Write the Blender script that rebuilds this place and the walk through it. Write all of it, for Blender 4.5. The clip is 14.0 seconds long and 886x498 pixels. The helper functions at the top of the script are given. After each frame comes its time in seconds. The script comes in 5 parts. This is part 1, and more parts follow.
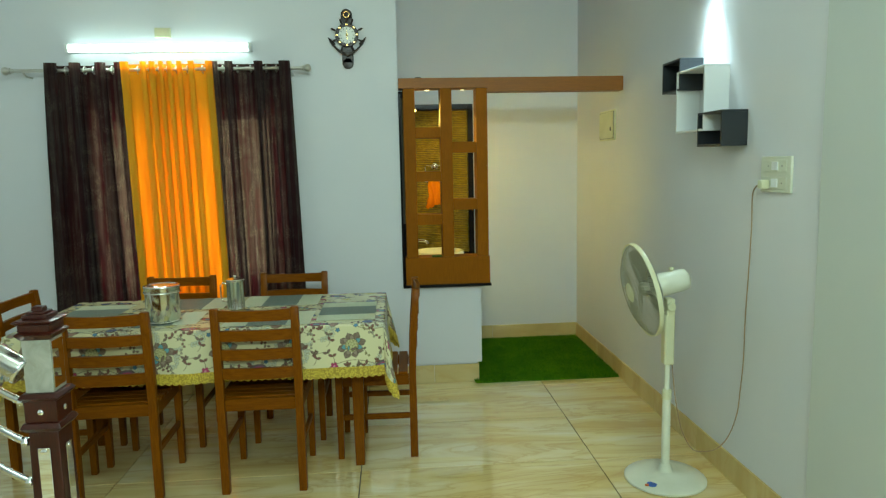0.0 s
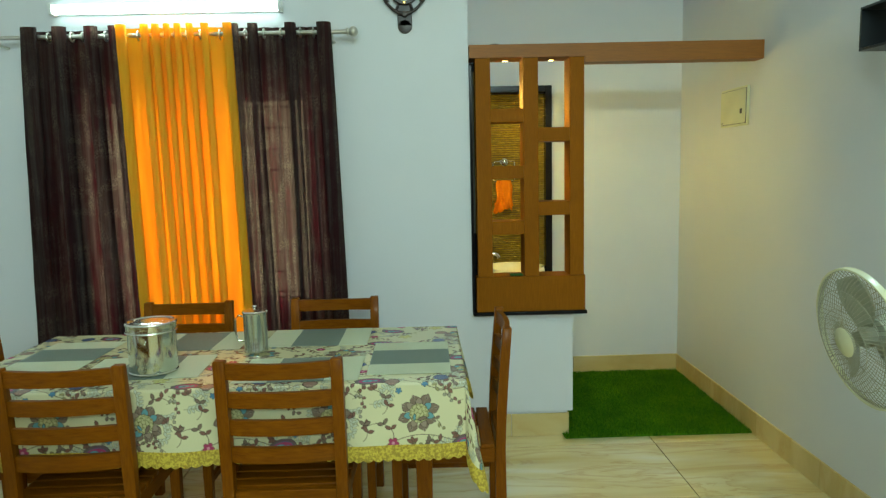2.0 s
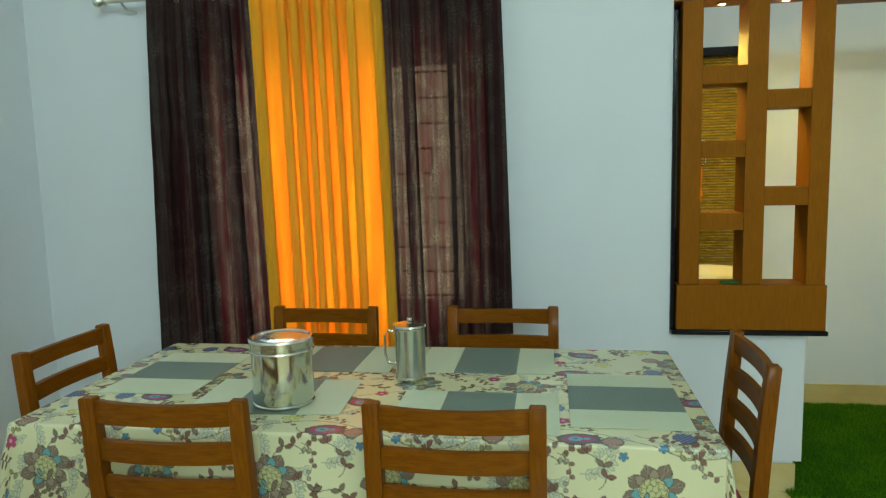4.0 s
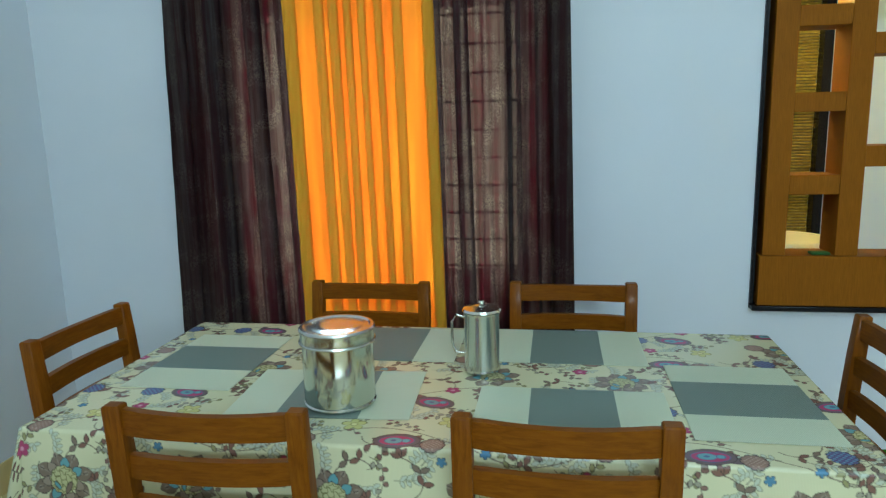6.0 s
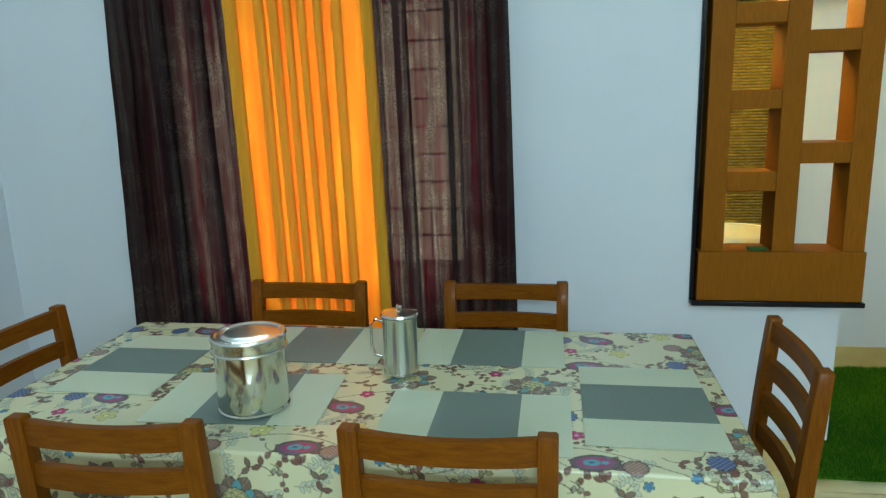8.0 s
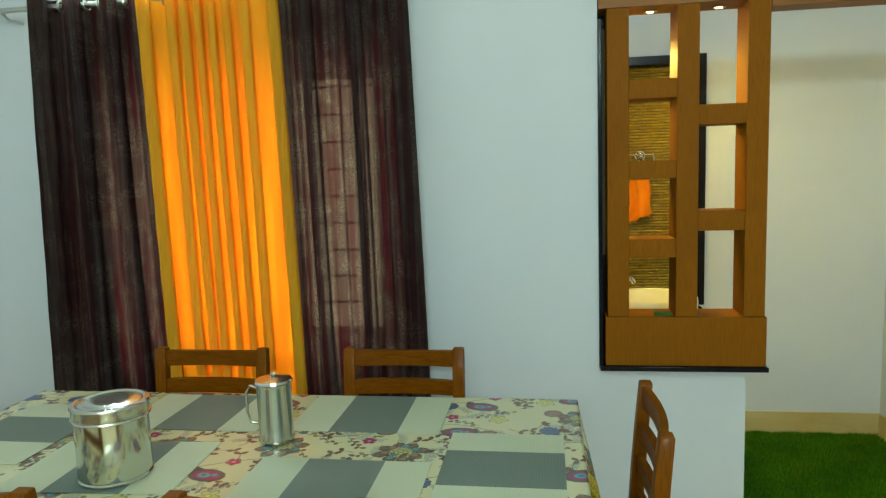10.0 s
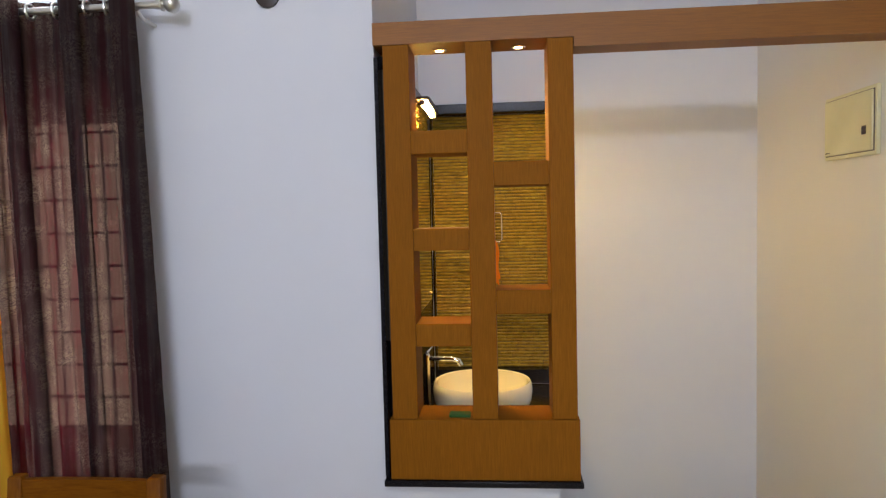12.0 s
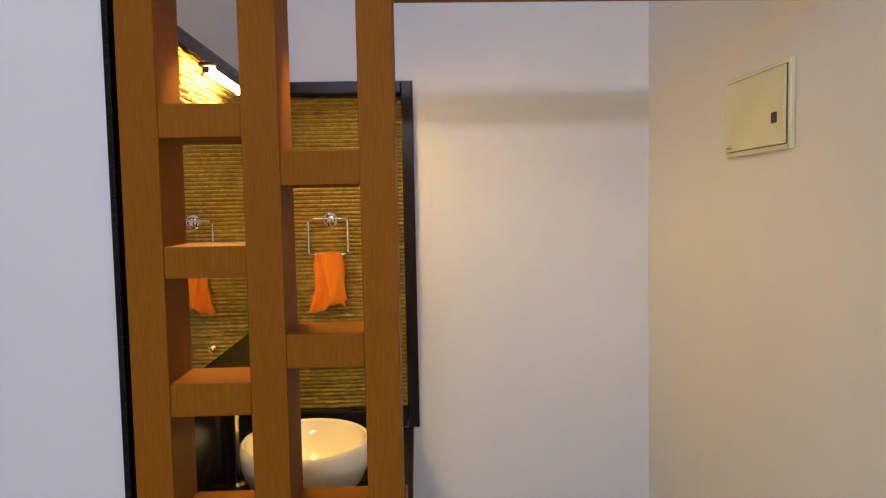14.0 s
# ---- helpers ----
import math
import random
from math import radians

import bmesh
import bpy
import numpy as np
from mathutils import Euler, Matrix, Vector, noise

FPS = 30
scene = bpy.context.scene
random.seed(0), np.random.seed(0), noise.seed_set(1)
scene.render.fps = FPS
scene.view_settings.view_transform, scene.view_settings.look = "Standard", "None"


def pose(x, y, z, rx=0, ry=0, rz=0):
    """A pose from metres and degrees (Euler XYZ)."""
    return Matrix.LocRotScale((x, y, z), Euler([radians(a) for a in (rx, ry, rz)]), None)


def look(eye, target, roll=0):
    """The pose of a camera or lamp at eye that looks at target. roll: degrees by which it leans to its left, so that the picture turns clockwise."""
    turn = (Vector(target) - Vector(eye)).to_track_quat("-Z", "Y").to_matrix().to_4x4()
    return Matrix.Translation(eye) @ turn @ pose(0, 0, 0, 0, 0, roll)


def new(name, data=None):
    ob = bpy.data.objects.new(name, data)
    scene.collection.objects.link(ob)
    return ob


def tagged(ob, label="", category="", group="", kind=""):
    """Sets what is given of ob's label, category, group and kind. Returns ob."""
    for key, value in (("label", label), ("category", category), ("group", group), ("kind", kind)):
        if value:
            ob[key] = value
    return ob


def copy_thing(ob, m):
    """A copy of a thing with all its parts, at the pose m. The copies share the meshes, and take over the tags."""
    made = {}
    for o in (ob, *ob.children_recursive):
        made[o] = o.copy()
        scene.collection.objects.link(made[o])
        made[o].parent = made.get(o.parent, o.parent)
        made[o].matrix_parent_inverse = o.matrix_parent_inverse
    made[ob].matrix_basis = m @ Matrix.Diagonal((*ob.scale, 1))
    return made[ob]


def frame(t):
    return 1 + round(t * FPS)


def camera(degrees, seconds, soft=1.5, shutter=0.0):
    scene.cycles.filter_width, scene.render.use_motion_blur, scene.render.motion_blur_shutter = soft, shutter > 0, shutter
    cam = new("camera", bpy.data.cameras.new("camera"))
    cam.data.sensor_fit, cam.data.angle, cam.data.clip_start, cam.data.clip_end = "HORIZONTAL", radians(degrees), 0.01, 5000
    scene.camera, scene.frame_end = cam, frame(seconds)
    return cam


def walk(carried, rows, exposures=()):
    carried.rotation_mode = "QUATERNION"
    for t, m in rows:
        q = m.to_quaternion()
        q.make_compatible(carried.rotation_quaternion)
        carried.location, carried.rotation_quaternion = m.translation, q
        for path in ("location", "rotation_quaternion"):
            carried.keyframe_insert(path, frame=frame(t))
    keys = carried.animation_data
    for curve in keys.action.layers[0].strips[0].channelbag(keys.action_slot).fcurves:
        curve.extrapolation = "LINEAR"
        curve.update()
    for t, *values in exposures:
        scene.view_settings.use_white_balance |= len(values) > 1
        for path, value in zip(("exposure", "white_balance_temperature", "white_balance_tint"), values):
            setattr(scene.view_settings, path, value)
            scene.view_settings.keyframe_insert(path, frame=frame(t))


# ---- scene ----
cam = camera(66.0, 14.0, soft=1.3)
PATH = [
    (0, (0.349, 0.714, 1.502), (0.491, 2.693, 1.252), -1.2),
    (0.5, (0.332, 1.01, 1.496), (0.48, 2.989, 1.251), -1.1),
    (1, (0.299, 1.268, 1.474), (0.431, 3.249, 1.231), -1.1),
    (1.5, (0.22, 1.529, 1.459), (0.342, 3.511, 1.221), -1.1),
    (2, (0.187, 1.734, 1.44), (0.224, 3.72, 1.207), -1.3),
    (2.5, (0.156, 1.909, 1.405), (0.029, 3.893, 1.186), -1.5),
    (3, (0.071, 2.08, 1.387), (-0.143, 4.057, 1.179), -1.5),
    (3.5, (-0.02, 2.225, 1.382), (-0.3, 4.193, 1.163), -1.4),
    (3.7, (-0.043, 2.294, 1.377), (-0.349, 4.258, 1.152), -1.5),
    (5.8, (-0.291, 2.667, 1.368), (-0.615, 4.609, 1.015), -1.6),
    (6, (-0.3, 2.658, 1.378), (-0.627, 4.598, 1.014), -1.5),
    (6.5, (-0.292, 2.661, 1.416), (-0.612, 4.59, 0.997), -1.6),
    (7, (-0.221, 2.699, 1.44), (-0.536, 4.62, 0.98), -1.7),
    (7.2, (-0.177, 2.713, 1.456), (-0.501, 4.631, 0.988), -1.8),
    (9.5, (0.025, 2.579, 1.396), (-0.278, 4.54, 1.143), -1.8),
    (10, (0.21, 2.676, 1.443), (-0.09, 4.64, 1.21), -1.9),
    (10.5, (0.351, 2.796, 1.476), (0.069, 4.762, 1.244), -1.8),
    (11, (0.472, 2.954, 1.489), (0.206, 4.924, 1.272), -1.6),
    (11.5, (0.593, 3.108, 1.518), (0.367, 5.087, 1.333), -1.7),
    (12, (0.773, 3.225, 1.506), (0.596, 5.214, 1.388), -1.4),
    (12.5, (0.872, 3.345, 1.527), (0.841, 5.34, 1.391), -1.3),
    (13, (0.922, 3.494, 1.526), (0.949, 5.49, 1.395), -1.2),
    (13.5, (0.959, 3.664, 1.514), (1.016, 5.66, 1.39), -1.1),
    (14, (1.022, 3.823, 1.522), (1.097, 5.817, 1.394), -1.1),
]
EXPOSURES = [
    (0.0, -0.28, 6250, -11), (1.4, -0.15, 6150, -11), (3.7, -0.13, 6020, -8), (5.8, -0.09, 5170, 1), (7.2, -0.09, 5170, 1),
    (9.3, -0.08, 5840, -6), (11.0, -0.07, 6280, -8), (11.35, -0.08, 6080, 31), (13.0, -0.09, 6050, 33), (14.0, -0.14, 6150, 36),
]
walk(cam, [(t, look(eye, target, roll)) for t, eye, target, roll in PATH], EXPOSURES)

# ---------------------------------------------------------------- light
world = bpy.data.worlds.new("sky")
scene.world = world
world.use_nodes = True
wn = world.node_tree.nodes
sky = wn.new("ShaderNodeTexSky")
sky.sky_type = "NISHITA"
sky.sun_disc = False
sky.sun_elevation, sky.sun_rotation = radians(50), radians(20)
wn["Background"].inputs["Strength"].default_value = 0.12
world.node_tree.links.new(sky.outputs[0], wn["Background"].inputs["Color"])


def lamp(name, kind, m, watts, colour, **kw):
    d = bpy.data.lights.new(name, kind)
    d.energy, d.color = watts, colour
    if kind == "AREA":
        d.shape, d.size, d.size_y = "RECTANGLE", kw["size"], kw["size_y"]
    if kind == "SPOT":
        d.spot_size, d.spot_blend, d.shadow_soft_size = radians(kw["cone"]), kw.get("blend", 0.6), kw.get("soft", 0.02)
    if kind == "SUN":
        d.angle = radians(kw["angle"])
    ob = new(name, d)
    ob.matrix_world = m
    return ob


# the lit half of the hall behind the walk (an unseen tube placed by the beam's shadow, plus an added fill), the batten
# tube over the window and the wall sconce
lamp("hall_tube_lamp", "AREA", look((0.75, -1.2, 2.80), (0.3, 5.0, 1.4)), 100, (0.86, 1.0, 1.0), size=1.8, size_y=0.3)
# added fill with no known source, brightens floor and table
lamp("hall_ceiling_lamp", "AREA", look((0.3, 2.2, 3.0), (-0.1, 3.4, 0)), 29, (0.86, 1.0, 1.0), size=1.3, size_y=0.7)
lamp("tube_light_beam", "AREA", look((-1.072, 5.165, 2.248), (-0.95, 3.4, 2.0)), 13.5, (0.86, 1.0, 1.0), size=1.08, size_y=0.05)
lamp("sconce_beam", "SPOT", look((1.815, 3.94, 2.285), (1.835, 3.94, 1.7)), 24, (0.72, 0.88, 1.0), cone=84, blend=0.8, soft=0.02)
lamp("sconce_glow", "SPOT", look((1.82, 3.94, 2.28), (1.83, 3.94, 1.7)), 5.0, (0.78, 0.92, 1.0), cone=170, blend=1.0, soft=0.04)
lamp("window_daylight", "AREA", look((-0.96, 5.52, 1.30), (-0.96, 4.0, 1.22)), 29, (1.0, 0.97, 0.90), size=1.1, size_y=1.1)
lamp("sun", "SUN", look((3, 12, 10), (0, 5, 0)), 2.5, (1.0, 0.95, 0.86), angle=0.5)

# ---------------------------------------------------------------- materials


def mat(name, base, rough=0.5, metal=0.0, coat=0.0, spec=0.5):
    m = bpy.data.materials.new(name)
    m.use_nodes = True
    b = m.node_tree.nodes["Principled BSDF"]
    b.inputs["Base Color"].default_value = (*base, 1)
    b.inputs["Roughness"].default_value = rough
    b.inputs["Metallic"].default_value = metal
    b.inputs["Coat Weight"].default_value = coat
    b.inputs["Specular IOR Level"].default_value = spec
    return m


def nodes(m):
    t = m.node_tree
    return t.nodes, t.links, t.nodes["Principled BSDF"]


def coords(m, scale=(1, 1, 1), source="Object", rot=(0, 0, 0)):
    n, l, b = nodes(m)
    tc, mp = n.new("ShaderNodeTexCoord"), n.new("ShaderNodeMapping")
    mp.inputs["Scale"].default_value = scale
    mp.inputs["Rotation"].default_value = rot
    l.new(tc.outputs[source], mp.inputs["Vector"])
    return mp.outputs["Vector"]


def tex_noise(m, vec, scale, detail=4.0, rough=0.55, distort=0.0):
    n, l, b = nodes(m)
    t = n.new("ShaderNodeTexNoise")
    t.inputs["Scale"].default_value, t.inputs["Detail"].default_value = scale, detail
    t.inputs["Roughness"].default_value, t.inputs["Distortion"].default_value = rough, distort
    l.new(vec, t.inputs["Vector"])
    return t.outputs["Fac"]


def ramp(m, fac, *stops):
    n, l, b = nodes(m)
    r = n.new("ShaderNodeValToRGB")
    els = r.color_ramp.elements
    while len(els) < len(stops):
        els.new(0.5)
    for e, (p, c) in zip(els, stops):
        e.position, e.color = p, (*c, 1)
    l.new(fac, r.inputs["Fac"])
    return r.outputs["Color"]


def mixed(m, fac, a, b2, mode="MIX"):
    n, l, b = nodes(m)
    x = n.new("ShaderNodeMix")
    x.data_type, x.blend_type = "RGBA", mode
    for sock, v in ((x.inputs["Factor"], fac), (x.inputs["A"], a), (x.inputs["B"], b2)):
        if isinstance(v, (int, float)):
            sock.default_value = v
        elif isinstance(v, tuple):
            sock.default_value = (*v, 1)
        else:
            l.new(v, sock)
    return x.outputs["Result"]


def bump(m, height, strength=0.3, dist=0.002):
    n, l, b = nodes(m)
    k = n.new("ShaderNodeBump")
    k.inputs["Strength"].default_value, k.inputs["Distance"].default_value = strength, dist
    l.new(height, k.inputs["Height"])
    l.new(k.outputs["Normal"], b.inputs["Normal"])


def setin(m, name, out):
    n, l, b = nodes(m)
    l.new(out, b.inputs[name])


def span(m, fac, lo, hi):
    n, l, b = nodes(m)
    r = n.new("ShaderNodeMapRange")
    r.inputs["To Min"].default_value, r.inputs["To Max"].default_value = lo, hi
    l.new(fac, r.inputs["Value"])
    return r.outputs["Result"]


def paint(name, c, rough=0.55):
    m = mat(name, c, rough)
    v = coords(m)
    big = tex_noise(m, v, 1.3, 3)
    setin(m, "Base Color", ramp(m, big, (0.3, tuple(x * 0.955 for x in c)), (0.7, c)))
    bump(m, tex_noise(m, v, 90, 5, 0.6), 0.12, 0.002)
    setin(m, "Roughness", span(m, tex_noise(m, v, 7, 3), rough - 0.08, rough + 0.1))
    return m


def wood(name, dark, mid, light, grain=(3, 3, 40), rough=0.35, coat=0.25, source="Object"):
    m = mat(name, mid, rough, coat=coat)
    m.node_tree.nodes["Principled BSDF"].inputs["Coat Roughness"].default_value = 0.16
    v = coords(m, grain, source)
    fine = tex_noise(m, v, 9, 6, 0.65, 0.4)
    big = tex_noise(m, coords(m, (1, 1, 1), source), 3.2, 2)
    col = ramp(m, fine, (0.28, dark), (0.52, mid), (0.76, light))
    n, l, b = nodes(m)
    info = n.new("ShaderNodeObjectInfo")
    col = mixed(m, span(m, info.outputs["Random"], 0.0, 0.22), col, dark)
    col = mixed(m, span(m, big, 0.0, 0.35), col, light)
    setin(m, "Base Color", col)
    setin(m, "Roughness", span(m, fine, rough - 0.06, rough + 0.14))
    bump(m, fine, 0.12, 0.0008)
    return m


WALL = paint("wall_paint", (0.70, 0.71, 0.742))
# the wall's paint again, with a dim greenish cast of light in its colour
DIMWALL = paint("wall_paint_dimmed", (0.585, 0.615, 0.585))
CEIL = paint("ceiling_paint", (0.80, 0.80, 0.80))
WOOD = wood("chair_teak", (0.095, 0.025, 0.001), (0.172, 0.052, 0.0015), (0.235, 0.080, 0.002), (16, 16, 1.6), 0.34, 0.07)
WOODX = wood("chair_teak_across", (0.095, 0.025, 0.001), (0.172, 0.052, 0.0015), (0.235, 0.080, 0.002), (1.6, 16, 16), 0.34, 0.07)
WOODY = wood("chair_teak_along", (0.095, 0.025, 0.001), (0.172, 0.052, 0.0015), (0.235, 0.080, 0.002), (16, 1.6, 16), 0.34, 0.07)
LAMINATE = wood("screen_laminate", (0.160, 0.052, 0.002), (0.250, 0.086, 0.003), (0.33, 0.124, 0.006), (60, 60, 1.6), 0.5, 0.0)
BEAMWOOD = wood("beam_laminate", (0.160, 0.052, 0.002), (0.250, 0.086, 0.003), (0.33, 0.124, 0.006), (1.6, 60, 60), 0.5, 0.0)
MAHOGANY = wood("newel_mahogany", (0.014, 0.002, 0.001), (0.042, 0.005, 0.002), (0.08, 0.011, 0.004), (30, 30, 3), 0.3, 0.15)
for _m, _s in ((WOOD, 0.07), (WOODX, 0.07), (WOODY, 0.07), (LAMINATE, 0.07), (BEAMWOOD, 0.45)):
    _m.node_tree.nodes["Principled BSDF"].inputs["Specular IOR Level"].default_value = _s

GRANITE = mat("black_granite", (0.018, 0.018, 0.02), 0.18, spec=0.08)
_v = coords(GRANITE)
setin(GRANITE, "Base Color", ramp(GRANITE, tex_noise(GRANITE, _v, 260, 2, 0.8), (0.45, (0.008, 0.007, 0.008)), (0.70, (0.030, 0.027, 0.028))))

STONE = mat("ledge_stone", (0.2, 0.13, 0.06), 0.6, spec=0.15)
_n, _l, _b = nodes(STONE)
_geo = _n.new("ShaderNodeNewGeometry")
_v = coords(STONE)
_c = ramp(STONE, tex_noise(STONE, coords(STONE, (1, 1, 3)), 22, 6, 0.7), (0.3, (0.23, 0.145, 0.018)), (0.55, (0.42, 0.285, 0.034)), (0.8, (0.60, 0.45, 0.075)))
_c = mixed(STONE, span(STONE, _geo.outputs["Random Per Island"], 0.0, 0.35), _c, (0.34, 0.21, 0.06))
setin(STONE, "Base Color", _c)
bump(STONE, tex_noise(STONE, _v, 120, 6, 0.7), 0.6, 0.004)


def tile_material(name, rough=0.12, strong=0.6, gloss=1.0, tones=((0.68, 0.50, 0.165), (0.80, 0.665, 0.30), (0.86, 0.775, 0.46))):
    m = mat(name, (0.55, 0.46, 0.30), rough, coat=gloss)
    m.node_tree.nodes["Principled BSDF"].inputs["Coat Roughness"].default_value = 0.035
    m.node_tree.nodes["Principled BSDF"].inputs["Coat IOR"].default_value = 1.6
    n, l, b = nodes(m)
    info, geo, add = n.new("ShaderNodeObjectInfo"), n.new("ShaderNodeNewGeometry"), n.new("ShaderNodeVectorMath")
    add.operation = "MULTIPLY_ADD"
    add.inputs[1].default_value = (1.0, 1.0, 1.0)
    l.new(geo.outputs["Position"], add.inputs[0])
    off = n.new("ShaderNodeMath")
    off.operation = "MULTIPLY"
    off.inputs[1].default_value = 7.0
    l.new(info.outputs["Random"], off.inputs[0])
    l.new(off.outputs[0], add.inputs[2])
    turn = n.new("ShaderNodeMapping")
    turn.inputs["Rotation"].default_value = (0, 0, radians(-24))
    turn.inputs["Scale"].default_value = (0.55, 2.6, 1.0)
    l.new(add.outputs[0], turn.inputs["Vector"])
    v = turn.outputs[0]
    cloud = tex_noise(m, v, 1.5, 4, 0.5, 0.9)
    vein = tex_noise(m, v, 2.1, 5, 0.55, 1.1)
    fine = tex_noise(m, v, 9, 6, 0.6, 0.6)
    col = ramp(m, cloud, (0.32, tones[0]), (0.5, tones[1]), (0.66, tones[2]))
    col = mixed(m, span(m, fine, 0.0, 0.30), col, (0.70, 0.57, 0.30))
    streak = ramp(m, vein, (0.40, (0, 0, 0)), (0.49, (0.5 * strong,) * 3), (0.505, (0.8 * strong,) * 3), (0.525, (0.2 * strong,) * 3), (0.60, (0, 0, 0)))
    col = mixed(m, streak, col, (0.56, 0.37, 0.13))
    setin(m, "Base Color", col)
    setin(m, "Roughness", span(m, cloud, rough - 0.02, rough + 0.04))
    return m


TILE = tile_material("cream_marble_tile", 0.055, 0.8)
SKIRT = tile_material("skirting_marble", 0.34, 0.7, 0.0, ((0.50, 0.36, 0.12), (0.60, 0.47, 0.19), (0.68, 0.56, 0.28)))
GROUT = mat("grout", (0.10, 0.085, 0.06), 0.9)
bump(GROUT, tex_noise(GROUT, coords(GROUT), 200), 0.3)

TURF = mat("turf", (0.02, 0.12, 0.015), 0.9, spec=0.08)
_n, _l, _b = nodes(TURF)
_geo = _n.new("ShaderNodeNewGeometry")
_c = ramp(TURF, _geo.outputs["Random Per Island"], (0.0, (0.040, 0.150, 0.004)), (0.6, (0.125, 0.300, 0.006)), (1.0, (0.26, 0.44, 0.012)))
setin(TURF, "Base Color", mixed(TURF, span(TURF, tex_noise(TURF, coords(TURF), 4.5, 3), -0.15, 0.85), _c, (0.014, 0.075, 0.003)))

CHROME = mat("chrome", (0.82, 0.83, 0.84), 0.08, 1.0)
STEEL = mat("polished_steel", (0.66, 0.66, 0.60), 0.2, 1.0)
_v = coords(STEEL, (1, 1, 0.05))
setin(STEEL, "Roughness", span(STEEL, tex_noise(STEEL, _v, 60, 4), 0.11, 0.21))
bump(STEEL, tex_noise(STEEL, coords(STEEL, (1, 1, 0.12)), 22, 3), 0.006, 0.004)
RAILSTEEL = mat("satin_rail_steel", (0.62, 0.62, 0.58), 0.24, 1.0)
setin(RAILSTEEL, "Roughness", span(RAILSTEEL, tex_noise(RAILSTEEL, coords(RAILSTEEL, (1, 1, 8)), 30, 3), 0.18, 0.32))
RODMETAL = mat("satin_rod", (0.62, 0.60, 0.55), 0.28, 1.0)
LIDSTEEL = mat("brushed_lid_steel", (0.66, 0.65, 0.58), 0.24, 1.0)
bump(LIDSTEEL, tex_noise(LIDSTEEL, coords(LIDSTEEL), 40, 3), 0.06, 0.002)
BRASS = mat("brass", (0.75, 0.52, 0.2), 0.25, 1.0)
MIRROR = mat("mirror_glass", (0.92, 0.93, 0.92), 0.01, 1.0)
GLASS = mat("clear_glass", (0.9, 0.95, 0.93), 0.02)
GLASS.node_tree.nodes["Principled BSDF"].inputs["Transmission Weight"].default_value = 1.0
# ceramic yellowed to stand in for the warm lamps' light
CERAMIC = mat("basin_ceramic", (0.84, 0.74, 0.50), 0.10, coat=0.5)
IVORY = mat("ivory_plastic", (0.66, 0.66, 0.44), 0.3)
setin(IVORY, "Base Color", ramp(IVORY, tex_noise(IVORY, coords(IVORY), 6, 4), (0.3, (0.61, 0.61, 0.39)), (0.7, (0.69, 0.69, 0.47))))
SWITCHIVORY = mat("switch_plate_plastic", (0.68, 0.70, 0.57), 0.22)
setin(SWITCHIVORY, "Base Color", ramp(SWITCHIVORY, tex_noise(SWITCHIVORY, coords(SWITCHIVORY), 8, 4), (0.3, (0.65, 0.67, 0.54)), (0.7, (0.70, 0.72, 0.60))))
FANWHITE = mat("fan_enamel", (0.72, 0.74, 0.66), 0.28, coat=0.2)
setin(FANWHITE, "Base Color", ramp(FANWHITE, tex_noise(FANWHITE, coords(FANWHITE), 9, 4), (0.3, (0.66, 0.67, 0.53)), (0.7, (0.75, 0.76, 0.63))))
FANBLADE = mat("fan_blade_plastic", (0.30, 0.30, 0.22), 0.3)
FANWIRE = mat("fan_wire", (0.33, 0.32, 0.24), 0.35, 0.2)
BLACKLACQ = mat("black_lacquer", (0.018, 0.022, 0.026), 0.35)
bump(BLACKLACQ, tex_noise(BLACKLACQ, coords(BLACKLACQ), 150), 0.08)
GREYMARBLE = mat("pale_grey_inset", (0.42, 0.42, 0.36), 0.2)
setin(GREYMARBLE, "Base Color", ramp(GREYMARBLE, tex_noise(GREYMARBLE, coords(GREYMARBLE), 14, 6, 0.6, 1.0), (0.35, (0.36, 0.36, 0.30)), (0.65, (0.48, 0.48, 0.42))))
WHITELACQ = mat("white_lacquer", (0.76, 0.78, 0.78), 0.35)
setin(WHITELACQ, "Roughness", span(WHITELACQ, tex_noise(WHITELACQ, coords(WHITELACQ), 12), 0.28, 0.45))
DARKBROWN = mat("dark_brown_plastic", (0.028, 0.016, 0.012), 0.4)
bump(DARKBROWN, tex_noise(DARKBROWN, coords(DARKBROWN), 80), 0.15)
DIAL = mat("clock_dial", (0.75, 0.76, 0.70), 0.35)
CABLE = mat("cable_tan", (0.33, 0.22, 0.12), 0.5)
BLUELOGO = mat("sticker_blue", (0.03, 0.12, 0.45), 0.4)
ORANGELOGO = mat("sticker_orange", (0.6, 0.15, 0.03), 0.4)
GREENPAD = mat("green_scrub_pad", (0.03, 0.10, 0.015), 0.9)
bump(GREENPAD, tex_noise(GREENPAD, coords(GREENPAD), 300), 0.8)
PRINT = mat("bar_print", (0.12, 0.11, 0.10), 0.5)
WINFRAME = wood("window_wood", (0.05, 0.025, 0.012), (0.09, 0.045, 0.02), (0.13, 0.065, 0.03))
IRON = mat("grille_iron", (0.03, 0.03, 0.03), 0.5, 0.6)

TOWEL = mat("orange_towel", (0.84, 0.23, 0.01), 0.95, spec=0.1)
bump(TOWEL, tex_noise(TOWEL, coords(TOWEL), 380, 3), 0.8, 0.003)


def glow(name, c, strength):
    m = mat(name, c, 0.4)
    b = m.node_tree.nodes["Principled BSDF"]
    b.inputs["Emission Color"].default_value = (*c, 1)
    b.inputs["Emission Strength"].default_value = strength
    return m


